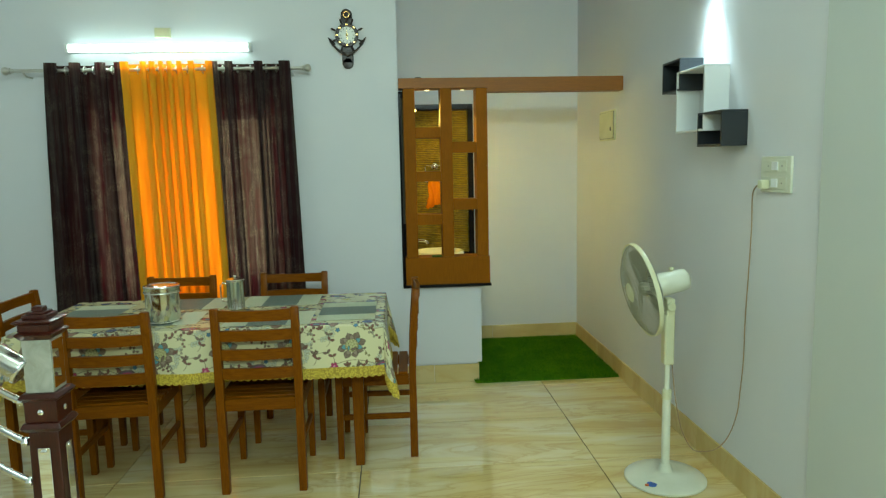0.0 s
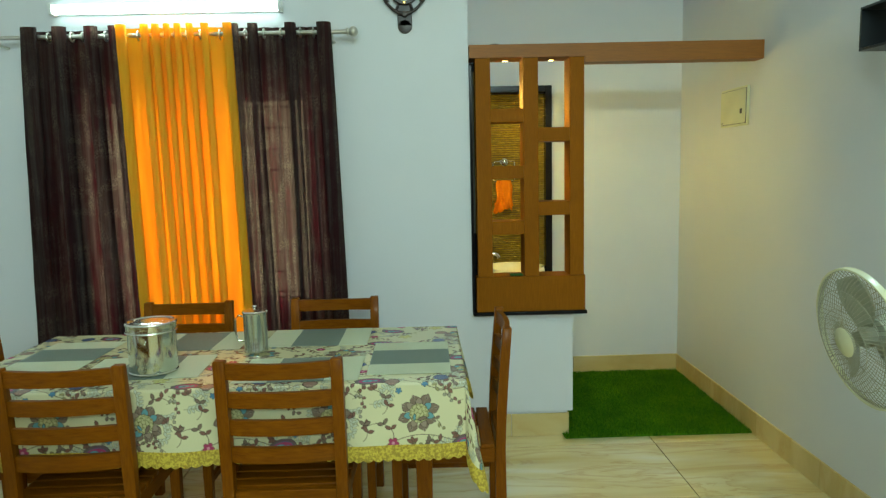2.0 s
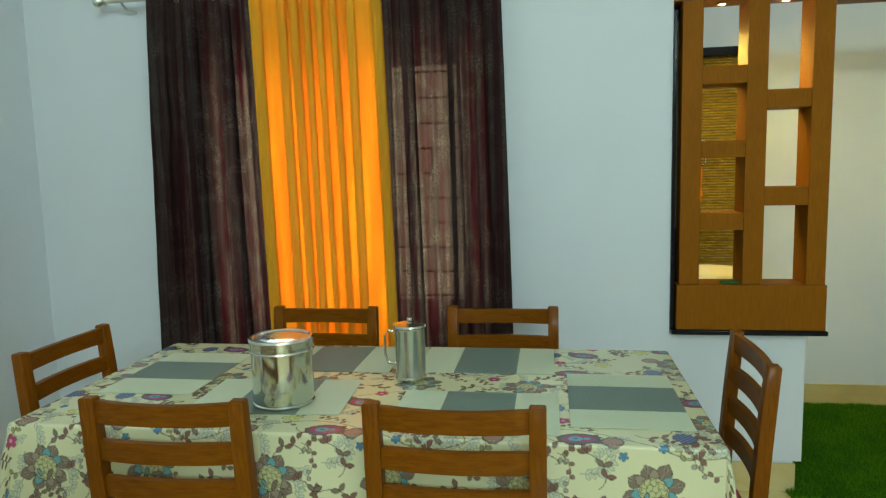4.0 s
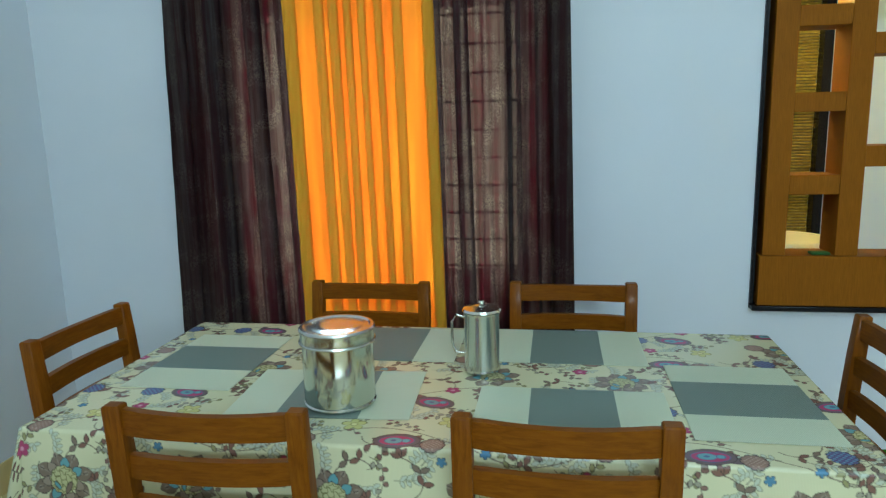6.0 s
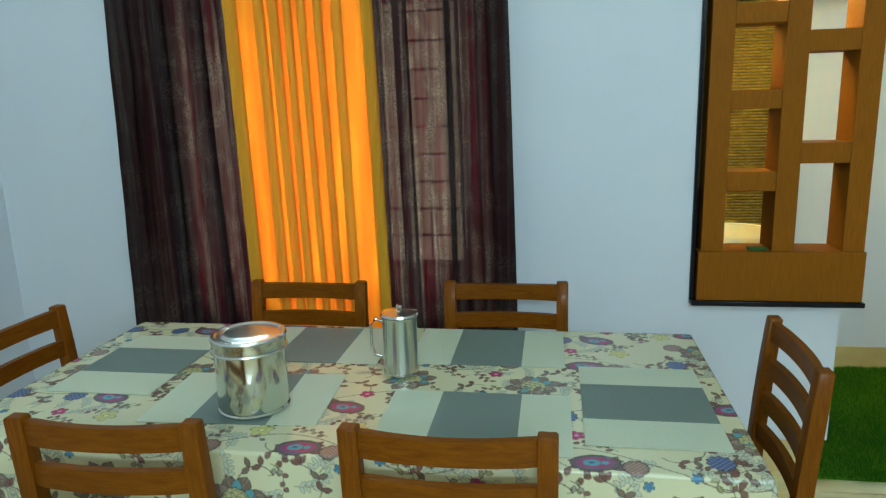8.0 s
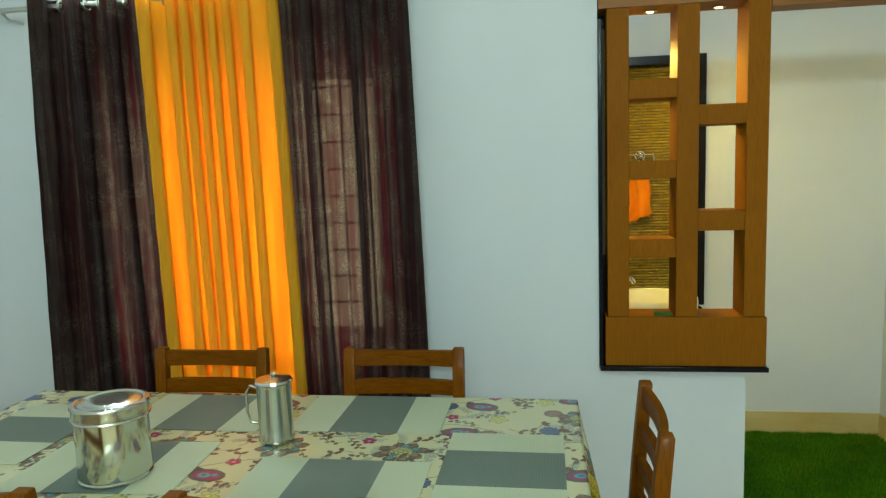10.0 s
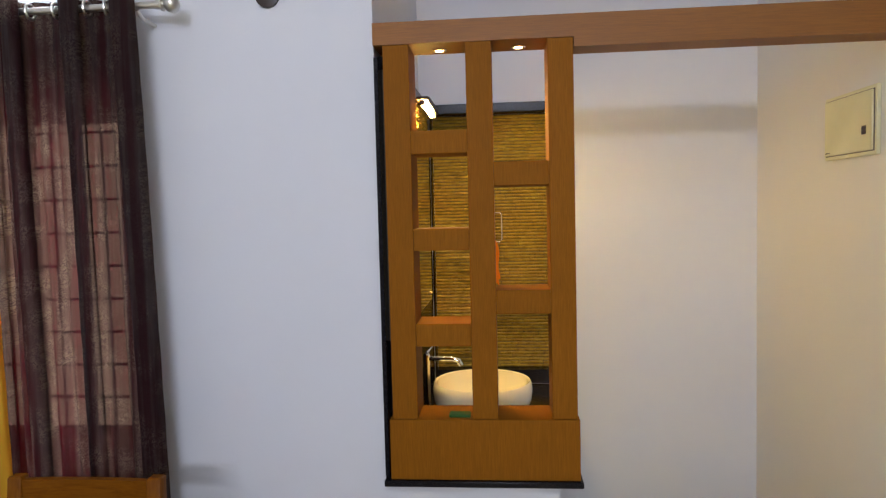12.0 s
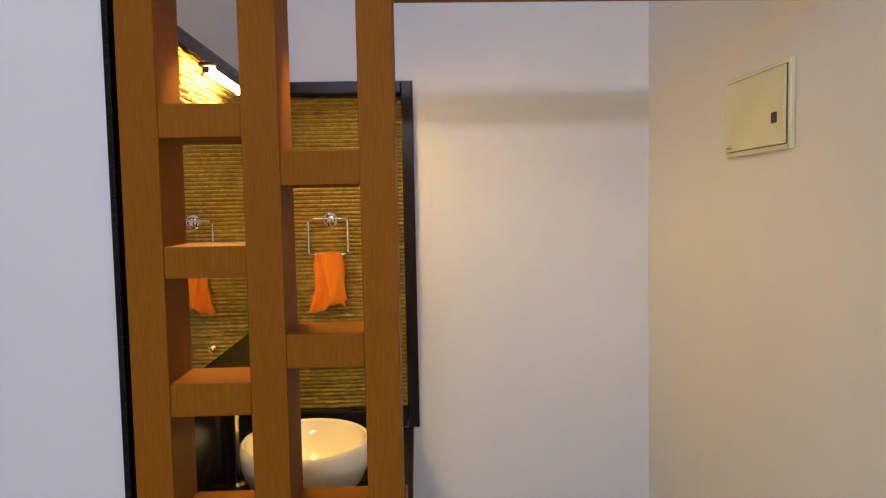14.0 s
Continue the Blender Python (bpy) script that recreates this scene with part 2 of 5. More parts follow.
TUBEGLOW = glow("tube_glow", (0.84, 1.0, 0.96), 6.5)
WARMGLOW = glow("mirror_lamp_glow", (1.0, 0.70, 0.15), 580)
SPOTGLOW = glow("spot_glow", (1.0, 0.70, 0.28), 9)


def cloth(name, build, shine, rough, through_it, sheer):
    """Cloth lit from both sides: build(m) gives its colour, shine(m) the colour of light that comes through."""
    m = mat(name, (0.5, 0.5, 0.5), rough)
    n, l, b = nodes(m)
    l.new(build(m), b.inputs["Base Color"])
    tr, mx = n.new("ShaderNodeBsdfTranslucent"), n.new("ShaderNodeMixShader")
    tp, m2 = n.new("ShaderNodeBsdfTransparent"), n.new("ShaderNodeMixShader")
    l.new(shine(m), tr.inputs["Color"])
    mx.inputs["Fac"].default_value = through_it
    l.new(b.outputs[0], mx.inputs[1])
    l.new(tr.outputs[0], mx.inputs[2])
    tp.inputs["Color"].default_value = (0.95, 0.66, 0.42, 1)
    m2.inputs["Fac"].default_value = sheer
    l.new(mx.outputs[0], m2.inputs[1])
    l.new(tp.outputs[0], m2.inputs[2])
    l.new(m2.outputs[0], n["Material Output"].inputs["Surface"])
    return m


def orange_cloth(m):
    f = tex_noise(m, coords(m, (1, 0, 0.05)), 9, 3, 0.5)
    return ramp(m, f, (0.35, (0.72, 0.40, 0.010)), (0.5, (0.79, 0.46, 0.013)), (0.65, (0.84, 0.51, 0.018)))


def orange_shine(m):
    # long streaks colour in the shade of folds and mullions
    f = tex_noise(m, coords(m, (1, 0, 0.07)), 19, 3, 0.55)
    fine = tex_noise(m, coords(m, (1, 0, 0.05)), 60, 3, 0.5)
    c = ramp(m, f, (0.38, (0.86, 0.095, 0.0)), (0.50, (0.95, 0.155, 0.0)), (0.62, (0.98, 0.27, 0.004)))
    return mixed(m, span(m, fine, 0.0, 0.25), c, (0.86, 0.16, 0.0))


def brown_cloth(m):
    # the dark columns put the shade between pleats into the colour
    column = tex_noise(m, coords(m, (1, 0, 0.04)), 34, 4, 0.6)
    fine = tex_noise(m, coords(m, (1, 0, 0.35)), 120, 6, 0.75, 0.6)
    c = ramp(m, column, (0.44, (0.017, 0.0035, 0.005)), (0.51, (0.026, 0.016, 0.0155)), (0.62, (0.044, 0.034, 0.031)))
    return mixed(m, span(m, fine, 0, 0.6), c, (0.017, 0.010, 0.010))


def brown_shine(m):
    """Burnt-out clusters of pale flecks on a maroon ground, with pleat shade put in as dark columns."""
    fleck = tex_noise(m, coords(m, (1, 0, 0.9)), 150, 4, 0.7, 1.2)
    blob = tex_noise(m, coords(m, (1, 0, 0.75)), 13, 2, 0.5, 0.4)
    column = tex_noise(m, coords(m, (1, 0, 0.03)), 34, 3, 0.5)
    ground = ramp(m, column, (0.43, (0.13, 0.006, 0.012)), (0.50, (0.15, 0.045, 0.040)), (0.58, (0.26, 0.135, 0.10)))
    pale = ramp(m, fleck, (0.44, (0.15, 0.06, 0.05)), (0.56, (0.66, 0.50, 0.33)))
    keep = mixed(m, 1.0, ramp(m, blob, (0.44, (0, 0, 0)), (0.60, (0.85, 0.85, 0.85))), ramp(m, column, (0.42, (0.1, 0.1, 0.1)), (0.54, (1, 1, 1))), "MULTIPLY")
    return mixed(m, keep, ground, pale)


ORANGE = cloth("orange_curtain", orange_cloth, orange_shine, 0.8, 0.38, 0.0)
BROWN = cloth("brown_curtain", brown_cloth, brown_shine, 0.8, 0.145, 0.012)
BROWN.node_tree.nodes["Principled BSDF"].inputs["Specular IOR Level"].default_value = 0.15
bump(BROWN, tex_noise(BROWN, coords(BROWN, (1, 1, 0.6)), 60, 6, 0.8), 0.5, 0.003)

CLOTHPRINT = mat("floral_oilcloth", (0.7, 0.7, 0.6), 0.24)
_n, _l, _b = nodes(CLOTHPRINT)
_at = _n.new("ShaderNodeVertexColor")
_at.layer_name = "print"
_l.new(_at.outputs["Color"], _b.inputs["Base Color"])
_w = _n.new("ShaderNodeTexWave")
_w.inputs["Scale"].default_value = 130
_l.new(coords(CLOTHPRINT), _w.inputs["Vector"])
bump(CLOTHPRINT, _w.outputs["Fac"], 0.12, 0.001)
LACE = mat("yellow_lace", (0.62, 0.50, 0.16), 0.7)
_c = ramp(LACE, tex_noise(LACE, coords(LACE), 120, 3), (0.42, (0.34, 0.235, 0.02)), (0.58, (0.60, 0.46, 0.05)))
setin(LACE, "Base Color", _c)
bump(LACE, tex_noise(LACE, coords(LACE), 160, 3), 0.9, 0.003)
MATCREAM = mat("placemat_cream", (0.62, 0.64, 0.50), 0.55)
MATGREY = mat("placemat_grey", (0.20, 0.21, 0.19), 0.55)
for _m, _a, _b2 in ((MATCREAM, (0.50, 0.53, 0.37), (0.58, 0.61, 0.44)), (MATGREY, (0.130, 0.165, 0.140), (0.185, 0.222, 0.188))):
    _n, _l, _b = nodes(_m)
    _w = _n.new("ShaderNodeTexWave")
    _w.inputs["Scale"].default_value = 95
    _l.new(coords(_m), _w.inputs["Vector"])
    setin(_m, "Base Color", ramp(_m, _w.outputs["Fac"], (0.2, _a), (0.8, _b2)))
    bump(_m, _w.outputs["Fac"], 0.3, 0.001)

# ---------------------------------------------------------------- mesh helpers


def smooth(bm, angle=40):
    """Bevelled boxes keep their broad faces flat; all else is smooth up to sharp edges."""
    if not any(f.smooth for f in bm.faces):
        for f in bm.faces:
            f.smooth = True
    for e in bm.edges:
        if len(e.link_faces) == 2 and e.calc_face_angle(0) > radians(angle):
            e.smooth = False


def flat_sides(bm, count=6):
    for f in bm.faces:
        f.smooth = True
    for f in sorted(bm.faces, key=lambda q: -q.calc_area())[:count]:
        f.smooth = False


def mesh_of(name, bm, material, shade=True):
    bmesh.ops.recalc_face_normals(bm, faces=bm.faces)
    if shade:
        smooth(bm)
    me = bpy.data.meshes.new(name)
    bm.to_mesh(me)
    bm.free()
    for m in material if isinstance(material, (list, tuple)) else (material,):
        me.materials.append(m)
    return me


def part(name, bm, material, parent=None, label="", at=None):
    """Links a bmesh as one mesh object under a thing or a part."""
    ob = new(name, mesh_of(name, bm, material))
    if parent is not None:
        ob.parent = parent
    if at is not None:
        ob.matrix_basis = at
    return tagged(ob, label)


def thing(name, m, label, category, group="", kind=""):
    ob = new(name)
    ob.empty_display_size = 0.1
    ob.matrix_basis = m
    return tagged(ob, label, category, group, kind)


def box(x0, x1, y0, y1, z0, z1, bev=0.0, bm=None, seg=2):
    bm2 = bmesh.new()
    bmesh.ops.create_cube(bm2, size=1.0, matrix=Matrix.LocRotScale(((x0 + x1) / 2, (y0 + y1) / 2, (z0 + z1) / 2), None, (x1 - x0, y1 - y0, z1 - z0)))
    if bev:
        bmesh.ops.bevel(bm2, geom=bm2.edges[:], offset=bev, segments=seg, profile=0.5, affect="EDGES")
        flat_sides(bm2)
    return joined(bm, bm2)


def joined(bm, other):
    if bm is None:
        return other
    me = bpy.data.meshes.new("tmp")
    other.to_mesh(me)
    other.free()
    bm.from_mesh(me)
    bpy.data.meshes.remove(me)
    return bm


def moved(bm, m):
    bmesh.ops.transform(bm, matrix=m, verts=bm.verts)
    return bm


def lathe(profile, n=40, bm=None, m=None):
    """A solid of revolution round z from (radius, height) pairs."""
    b2 = bmesh.new()
    rings = []
    for r, z in profile:
        if r < 1e-6:
            rings.append([b2.verts.new((0, 0, z))])
        else:
            rings.append([b2.verts.new((r * math.cos(2 * math.pi * i / n), r * math.sin(2 * math.pi * i / n), z)) for i in range(n)])
    for a, b in zip(rings, rings[1:]):
        for i in range(n):
            j = (i + 1) % n
            if len(a) == 1 and len(b) > 1:
                b2.faces.new((a[0], b[i], b[j]))
            elif len(b) == 1 and len(a) > 1:
                b2.faces.new((a[i], a[j], b[0]))
            elif len(a) > 1:
                b2.faces.new((a[i], a[j], b[j], b[i]))
    for f in b2.faces:
        f.smooth = True
    if m is not None:
        moved(b2, m)
    return joined(bm, b2)


def tube(points, r, n=10, bm=None, closed=False):
    """A round bar along points."""
    b2 = bmesh.new()
    pts = [Vector(p) for p in points]
    rings, k = [], len(pts)
    up = Vector((0, 0, 1))
    for i, p in enumerate(pts):
        a = pts[(i - 1) % k] if closed or i else p
        c = pts[(i + 1) % k] if closed or i < k - 1 else p
        d = (c - a).normalized()
        ref = up if abs(d.z) < 0.95 else Vector((1, 0, 0))
        s = d.cross(ref).normalized()
        u = s.cross(d)
        rad = r[i] if isinstance(r, (list, tuple)) else r
        rings.append([b2.verts.new(p + rad * (math.cos(2 * math.pi * q / n) * s + math.sin(2 * math.pi * q / n) * u)) for q in range(n)])
    for i in range(k if closed else k - 1):
        a, b = rings[i], rings[(i + 1) % k]
        for q in range(n):
            w = (q + 1) % n
            b2.faces.new((a[q], a[w], b[w], b[q]))
    if not closed:
        b2.faces.new(rings[0][::-1])
        b2.faces.new(rings[-1])
    for f in b2.faces:
        f.smooth = True
    return joined(bm, b2)


def arc(c, r, a0, a1, n, plane="xz"):
    out = []
    for i in range(n + 1):
        a = radians(a0 + (a1 - a0) * i / n)
        u, v = r * math.cos(a), r * math.sin(a)
        out.append({"xz": (c[0] + u, c[1], c[2] + v), "yz": (c[0], c[1] + u, c[2] + v), "xy": (c[0] + u, c[1] + v, c[2])}[plane])
    return out


def slab(name, x0, x1, y0, y1, z0, z1, material, label, category, bev=0.0):
    return tagged(part(name, box(x0, x1, y0, y1, z0, z1, bev), material), label, category, kind="structure")

# ---------------------------------------------------------------- structure
RW, LW, WA, AB, AE, CZ, RY = 1.889, -2.42, 5.245, 6.345, 0.401, 3.05, -3.0
WX0, WX1, WZ0, WZ1 = -1.53, -0.39, 0.70, 1.87

slab("floor", LW - 0.2, RW + 0.2, RY - 0.2, AB + 0.3, -0.12, -0.006, GROUT, "cream floor with thin dark joints between glossy tiles", "floor")
slab("ceiling", LW - 0.2, RW + 0.2, RY - 0.2, AB + 0.3, CZ, CZ + 0.12, CEIL, "plain white painted ceiling of the hall", "ceiling")
slab("wall_east", RW, RW + 0.2, RY, AB + 0.3, 0, CZ, WALL, "plain pale painted wall beside the pedestal fan", "wall")
slab("wall_west", LW - 0.2, LW, RY, WA + 0.2, 0, CZ, WALL, "plain pale painted side wall behind the dining table", "wall")
slab("wall_south", LW - 0.2, RW + 0.2, RY - 0.2, RY, 0, CZ, WALL, "plain pale painted rear wall of the hall", "wall")
slab("pilaster", RW - 0.012, RW + 0.004, 1.2, 3.06, 0, CZ - 0.001, DIMWALL, "shallow pilaster in wall paint with dim greenish light put in its colour", "wall")

bm = None
for b in ((LW - 0.2, WX0, 0, CZ), (WX1, AE, 0, CZ), (WX0, WX1, 0, WZ0), (WX0, WX1, WZ1, CZ)):
    bm = box(b[0], b[1], WA, WA + 0.2, b[2], b[3], bm=bm)
tagged(part("wall_north", bm, WALL), "pale painted wall with a curtained window opening", "wall", kind="structure")

# the wash alcove
slab("wall_wash_side", 0.2, AE, WA + 0.2, AB + 0.3, 0, CZ, WALL, "pale side wall of the wash alcove", "wall")
bm = box(1.0, RW, AB, AB + 0.3, 0, CZ)
bm = box(AE, 1.0, AB, AB + 0.3, 1.95, CZ, bm=bm)
bm = box(AE, 1.0, AB, AB + 0.3, 0, 0.72, bm=bm)
tagged(part("wall_alcove", bm, WALL), "pale painted back wall of the alcove with a stone niche", "wall", kind="structure")
bm = box(AE + 0.002, 0.90, WA + 0.018, AB - 0.001, 0, 0.665)
tagged(part("half_wall", bm, WALL), "white low wall under the black granite counter", "wall", kind="structure")
slab("half_wall_facing", AE, 0.927, WA, WA + 0.05, 0.142, 0.6745, WALL, "flush white facing board of the low wall", "wall panel")

# window: frame, panes, grille
win = thing("window_1", pose(0, 0, 0), "dark wooden window with iron grille behind curtains", "window", kind="structure")
for n2, b in (("window_frame", (WX0, WX0 + 0.06, WZ0, WZ1)), ("window_frame", (WX1 - 0.06, WX1, WZ0, WZ1)), ("window_frame", (WX0 + 0.06, WX1 - 0.06, WZ1 - 0.06, WZ1)), ("window_sill", (WX0 + 0.06, WX1 - 0.06, WZ0, WZ0 + 0.06)),
              ("mullion", (-1.155, -1.105, WZ0 + 0.06, WZ1 - 0.06)), ("mullion", (-0.815, -0.765, WZ0 + 0.06, WZ1 - 0.06))):
    part(n2, box(b[0], b[1], WA + 0.08, WA + 0.14, b[2], b[3], 0.004), WINFRAME, win)
for i in range(10):
    z = WZ0 + 0.06 + 0.107 * (i + 0.5)
    part("grille_bar", tube([(WX0 + 0.06, WA + 0.07, z), (WX1 - 0.06, WA + 0.07, z)], 0.005, 6), IRON, win)
for i in range(12):
    x = WX0 + 0.06 + 0.085 * (i + 0.5)
    part("grille_bar", tube([(x, WA + 0.062, WZ0 + 0.06), (x, WA + 0.062, WZ1 - 0.06)], 0.004, 6), IRON, win)
for a, b in ((WX0 + 0.06, -1.155), (-1.105, -0.815), (-0.765, WX1 - 0.06)):
    p = part("pane", box(a, b, WA + 0.105, WA + 0.110, WZ0 + 0.06, WZ1 - 0.06), GLASS, win)
    p.visible_shadow = False

# the garden outside
GARDEN = mat("garden_green", (0.05, 0.10, 0.02), 0.9)
setin(GARDEN, "Base Color", ramp(GARDEN, tex_noise(GARDEN, coords(GARDEN), 2.2, 6, 0.7), (0.35, (0.03, 0.06, 0.015)), (0.55, (0.09, 0.16, 0.03)), (0.7, (0.30, 0.32, 0.22))))
slab("ground", -60, 60, 6.9, 70, -0.5, -0.3, GARDEN, "green garden ground outside the window", "ground")
slab("backdrop", -30, 30, 14, 14.3, -0.3, 3.2, GARDEN, "blurred green garden hedge seen through the curtains", "backdrop")

# granite: counter, jamb, frame round the stone niche, splash
slab("granite_counter", AE + 0.002, 0.995, 5.203, AB - 0.002, 0.676, 0.694, GRANITE, "polished black granite counter under the wash basin", "counter", 0.003)
gf = thing("granite_trim", pose(0, 0, 0), "polished black granite trim round the stone cladding", "trim", kind="structure")
part("jamb", box(AE + 0.001, 0.415, WA - 0.012, WA + 0.06, 0.696, 1.955, 0.002), GRANITE, gf)
part("frame_side", box(0.974, 1.017, AB - 0.018, AB + 0.06, 0.696, 1.975, 0.003), GRANITE, gf)
part("frame_top", box(0.450, 0.973, AB - 0.018, AB + 0.06, 1.932, 1.975, 0.003), GRANITE, gf)
part("frame_foot", box(0.455, 0.973, AB - 0.010, AB + 0.06, 0.696, 0.76, 0.003), GRANITE, gf)
part("frame_side", box(0.4485, 0.4545, AB - 0.016, AB + 0.06, 0.696, 1.931, 0.003), GRANITE, gf)
part("splash", box(AE + 0.001, 0.446, WA + 0.062, AB - 0.018, 0.696, 1.10, 0.002), GRANITE, gf)
part("frame_top", box(AE + 0.001, 0.448, WA + 0.062, AB - 0.019, 1.932, 1.975, 0.003), GRANITE, gf)


def ledge(name, a0, a1, z0, z1, place, label):
    """Split-face stone in thin courses; place(a, d, z) sets a point at a along, d out and z up."""
    rnd = random.Random(name)
    verts, faces = [], []
    z, h = z0, 0.0150
    while z < z1 - 0.004:
        zt = min(z + h, z1)
        a = a0 - rnd.random() * 0.1
        while a < a1:
            w = rnd.uniform(0.05, 0.30)
            s, e = max(a, a0), min(a + w, a1)
            a += w
            if e - s < 0.004:
                continue
            k = max(2, int((e - s) / 0.016))
            out = rnd.uniform(0.009, 0.017)
            base = len(verts)
            top = zt - 0.0034
            for i in range(k + 1):
                q = s + 0.0008 + (e - s - 0.0016) * i / k
                d = out + rnd.uniform(-0.0045, 0.0045)
                for zz, dd in ((z, 0.0), (z, d - 0.0035), ((z + top) / 2, d + rnd.uniform(-0.001, 0.003)), (top, d - 0.003), (top, 0.0)):
                    verts.append(place(q, dd, zz))
            for i in range(k):
                for j in range(4):
                    o = base + i * 5 + j
                    faces.append((o, o + 5, o + 6, o + 1))
            faces.append(tuple(base + j for j in range(5)))
            faces.append(tuple(base + k * 5 + j for j in (4, 3, 2, 1, 0)))
        z = zt
    me = bpy.data.meshes.new(name)
    me.from_pydata(verts, [], faces)
    me.materials.append(STONE)
    return tagged(new(name, me), label, "stone cladding", kind="stuff")


ledge("stone_cladding", 0.455, 0.974, 0.76, 1.932, lambda a, d, z: (a, AB + 0.062 - d, z), "brown split-face ledge stone cladding in thin courses")
ledge("stone_cladding_side", WA + 0.06, 5.34, 1.10, 1.932, lambda a, d, z: (AE + 0.028 + d, a, z), "brown split-face ledge stone beside the mirror")
ledge("stone_cladding_top", 5.34, AB - 0.02, 1.745, 1.932, lambda a, d, z: (AE + 0.028 + d, a, z), "brown split-face ledge stone above the mirror")
slab("niche_wall", AE, 1.0, AB + 0.10, AB + 0.3, 0.72, 1.95, WALL, "plain recessed wall behind the stone niche", "wall")
slab("niche_backing", 0.455, 0.974, AB + 0.062, AB + 0.075, 0.76, 1.932, GROUT, "dark mortar bed behind the ledge stone", "wall")
slab("side_backing", AE + 0.001, AE + 0.0285, WA + 0.06, AB - 0.02, 1.10, 1.932, GROUT, "dark mortar bed behind the side stone", "wall")

mir = tagged(part("wall_mirror", box(AE + 0.0065, 0.448, 5.342, AB - 0.022, 1.102, 1.743, 0.0015), MIRROR), "frameless wash mirror on the stone-clad side wall", "mirror")
for y in (5.72, 6.23):
    part("mirror_stud", lathe([(0, 0.012), (0.007, 0.010), (0.010, 0.004), (0.010, 0)], 16, m=pose(0.448, y, 1.135, 0, 90, 0)), BRASS, mir, "small brass mirror stud")

# skirting boards of tile
sk = thing("baseboard", pose(0, 0, 0), "glossy cream tile skirting along the walls", "baseboard", kind="structure")


def skirt_run(axis, fixed, a, b, first, step, t=0.010, sgn=-1, top=0.1255):
    p = a
    cuts = [first + step * i for i in range(-12, 14)]
    cuts = [a] + [c for c in cuts if a + 0.02 < c < b - 0.02] + [b]
    for s, e in zip(cuts, cuts[1:]):
        lo, hi = (fixed + sgn * t, fixed) if sgn < 0 else (fixed, fixed + t)
        bx = (lo, hi, s + 0.001, e - 0.001) if axis == "y" else (s + 0.001, e - 0.001, lo, hi)
        part("skirting_tile", box(*bx, 0.0, top, 0.0015, seg=1), SKIRT, sk)


skirt_run("y", RW, 3.062, AB - 0.011, 3.40, 0.5875)
skirt_run("y", RW - 0.012, 1.2, 3.06, 2.8, 0.5875)
skirt_run("x", AB, 1.0, RW, 1.16, 1.176)
skirt_run("x", WA, LW, AE, 0.154, 1.176)
skirt_run("x", WA + 0.018, AE + 0.003, 0.9095, 0.60, 1.176, t=0.008)
skirt_run("y", 0.90, WA + 0.019, AB - 0.011, 5.62, 0.5875, t=0.009, sgn=1)
skirt_run("y", LW, RY, WA - 0.011, 3.4, 0.5875, sgn=1)

# ---------------------------------------------------------------- timber screen and beam
PF, PB = 5.22, 5.366
screen = thing("timber_screen", pose(0.7, PF, 0.694), "brown wood-laminate partition screen with staggered square openings", "screen", "")
inv = pose(-0.7, -PF, -0.694)


def scr(name, x0, x1, z0, z1, y0=PF, y1=PB, bev=0.0015, material=LAMINATE):
    return part(name, moved(box(x0, x1, y0, y1, z0, z1, bev, seg=1), inv), material, screen)


HL, HR = (0.508, 0.673), (0.748, 0.908)
TOPZ = 1.984
scr("stile", 0.432, HL[0], 0.879, TOPZ)
scr("stile", HL[1], HR[0], 0.879, TOPZ)
scr("stile", HR[1], 0.981, 0.879, TOPZ)
for z0, z1 in ((1.667, 1.735), (1.383, 1.448), (1.097, 1.165)):
    scr("cross_rail", HL[0] + 0.0005, HL[1] - 0.0005, z0, z1, PF + 0.002)
for z0, z1 in ((1.568, 1.638), (1.192, 1.263)):
    scr("cross_rail", HR[0] + 0.0005, HR[1] - 0.0005, z0, z1, PF + 0.002)
scr("bottom_board", 0.423, 0.987, 0.695, 0.878, PF - 0.006, PB + 0.003)

beam = thing("timber_beam", pose(1.1, PF, 1.98), "brown wood-laminate beam carrying small recessed spotlights", "beam")
binv = pose(-1.1, -PF, -1.98)
bb = bmesh.new()
outline = [bb.verts.new((x, PF - 0.003, z)) for x, z in ((0.404, TOPZ + 0.001), (0.983, TOPZ + 0.001), (0.983, 1.957), (RW - 0.001, 1.957), (RW - 0.001, 2.049), (0.404, 2.049))]
front = bb.faces.new(outline)
ex = bmesh.ops.extrude_face_region(bb, geom=[front])
bmesh.ops.translate(bb, verts=[v for v in ex["geom"] if isinstance(v, bmesh.types.BMVert)], vec=(0, 0.103, 0))
part("beam_box", moved(bb, binv), BEAMWOOD, beam)
part("header_back", moved(box(0.404, 0.984, PF + 0.1005, PB + 0.002, TOPZ + 0.001, 2.049), binv), BEAMWOOD, beam)
for x in (0.592, 0.828):
    sp = part("spotlight", lathe([(0.0, 0.004), (0.014, 0.004), (0.014, 0.0), (0.019, -0.003), (0.022, -0.001), (0.022, 0.006), (0.0, 0.006)], 28, m=binv @ pose(x, 5.30, TOPZ - 0.003)), CHROME, beam, "small round chrome recessed spotlight")
    part("lens", lathe([(0, -0.003), (0.012, -0.0025), (0.013, 0.003), (0, 0.003)], 24, m=binv @ pose(x, 5.30, TOPZ - 0.004)), SPOTGLOW, sp, "glowing warm lens")
    lamp("spotlight_beam", "SPOT", look((x, 5.30, TOPZ - 0.012), (x, 5.78, 0)), 9.0, (1.0, 0.78, 0.20), cone=72, blend=0.8, soft=0.02)
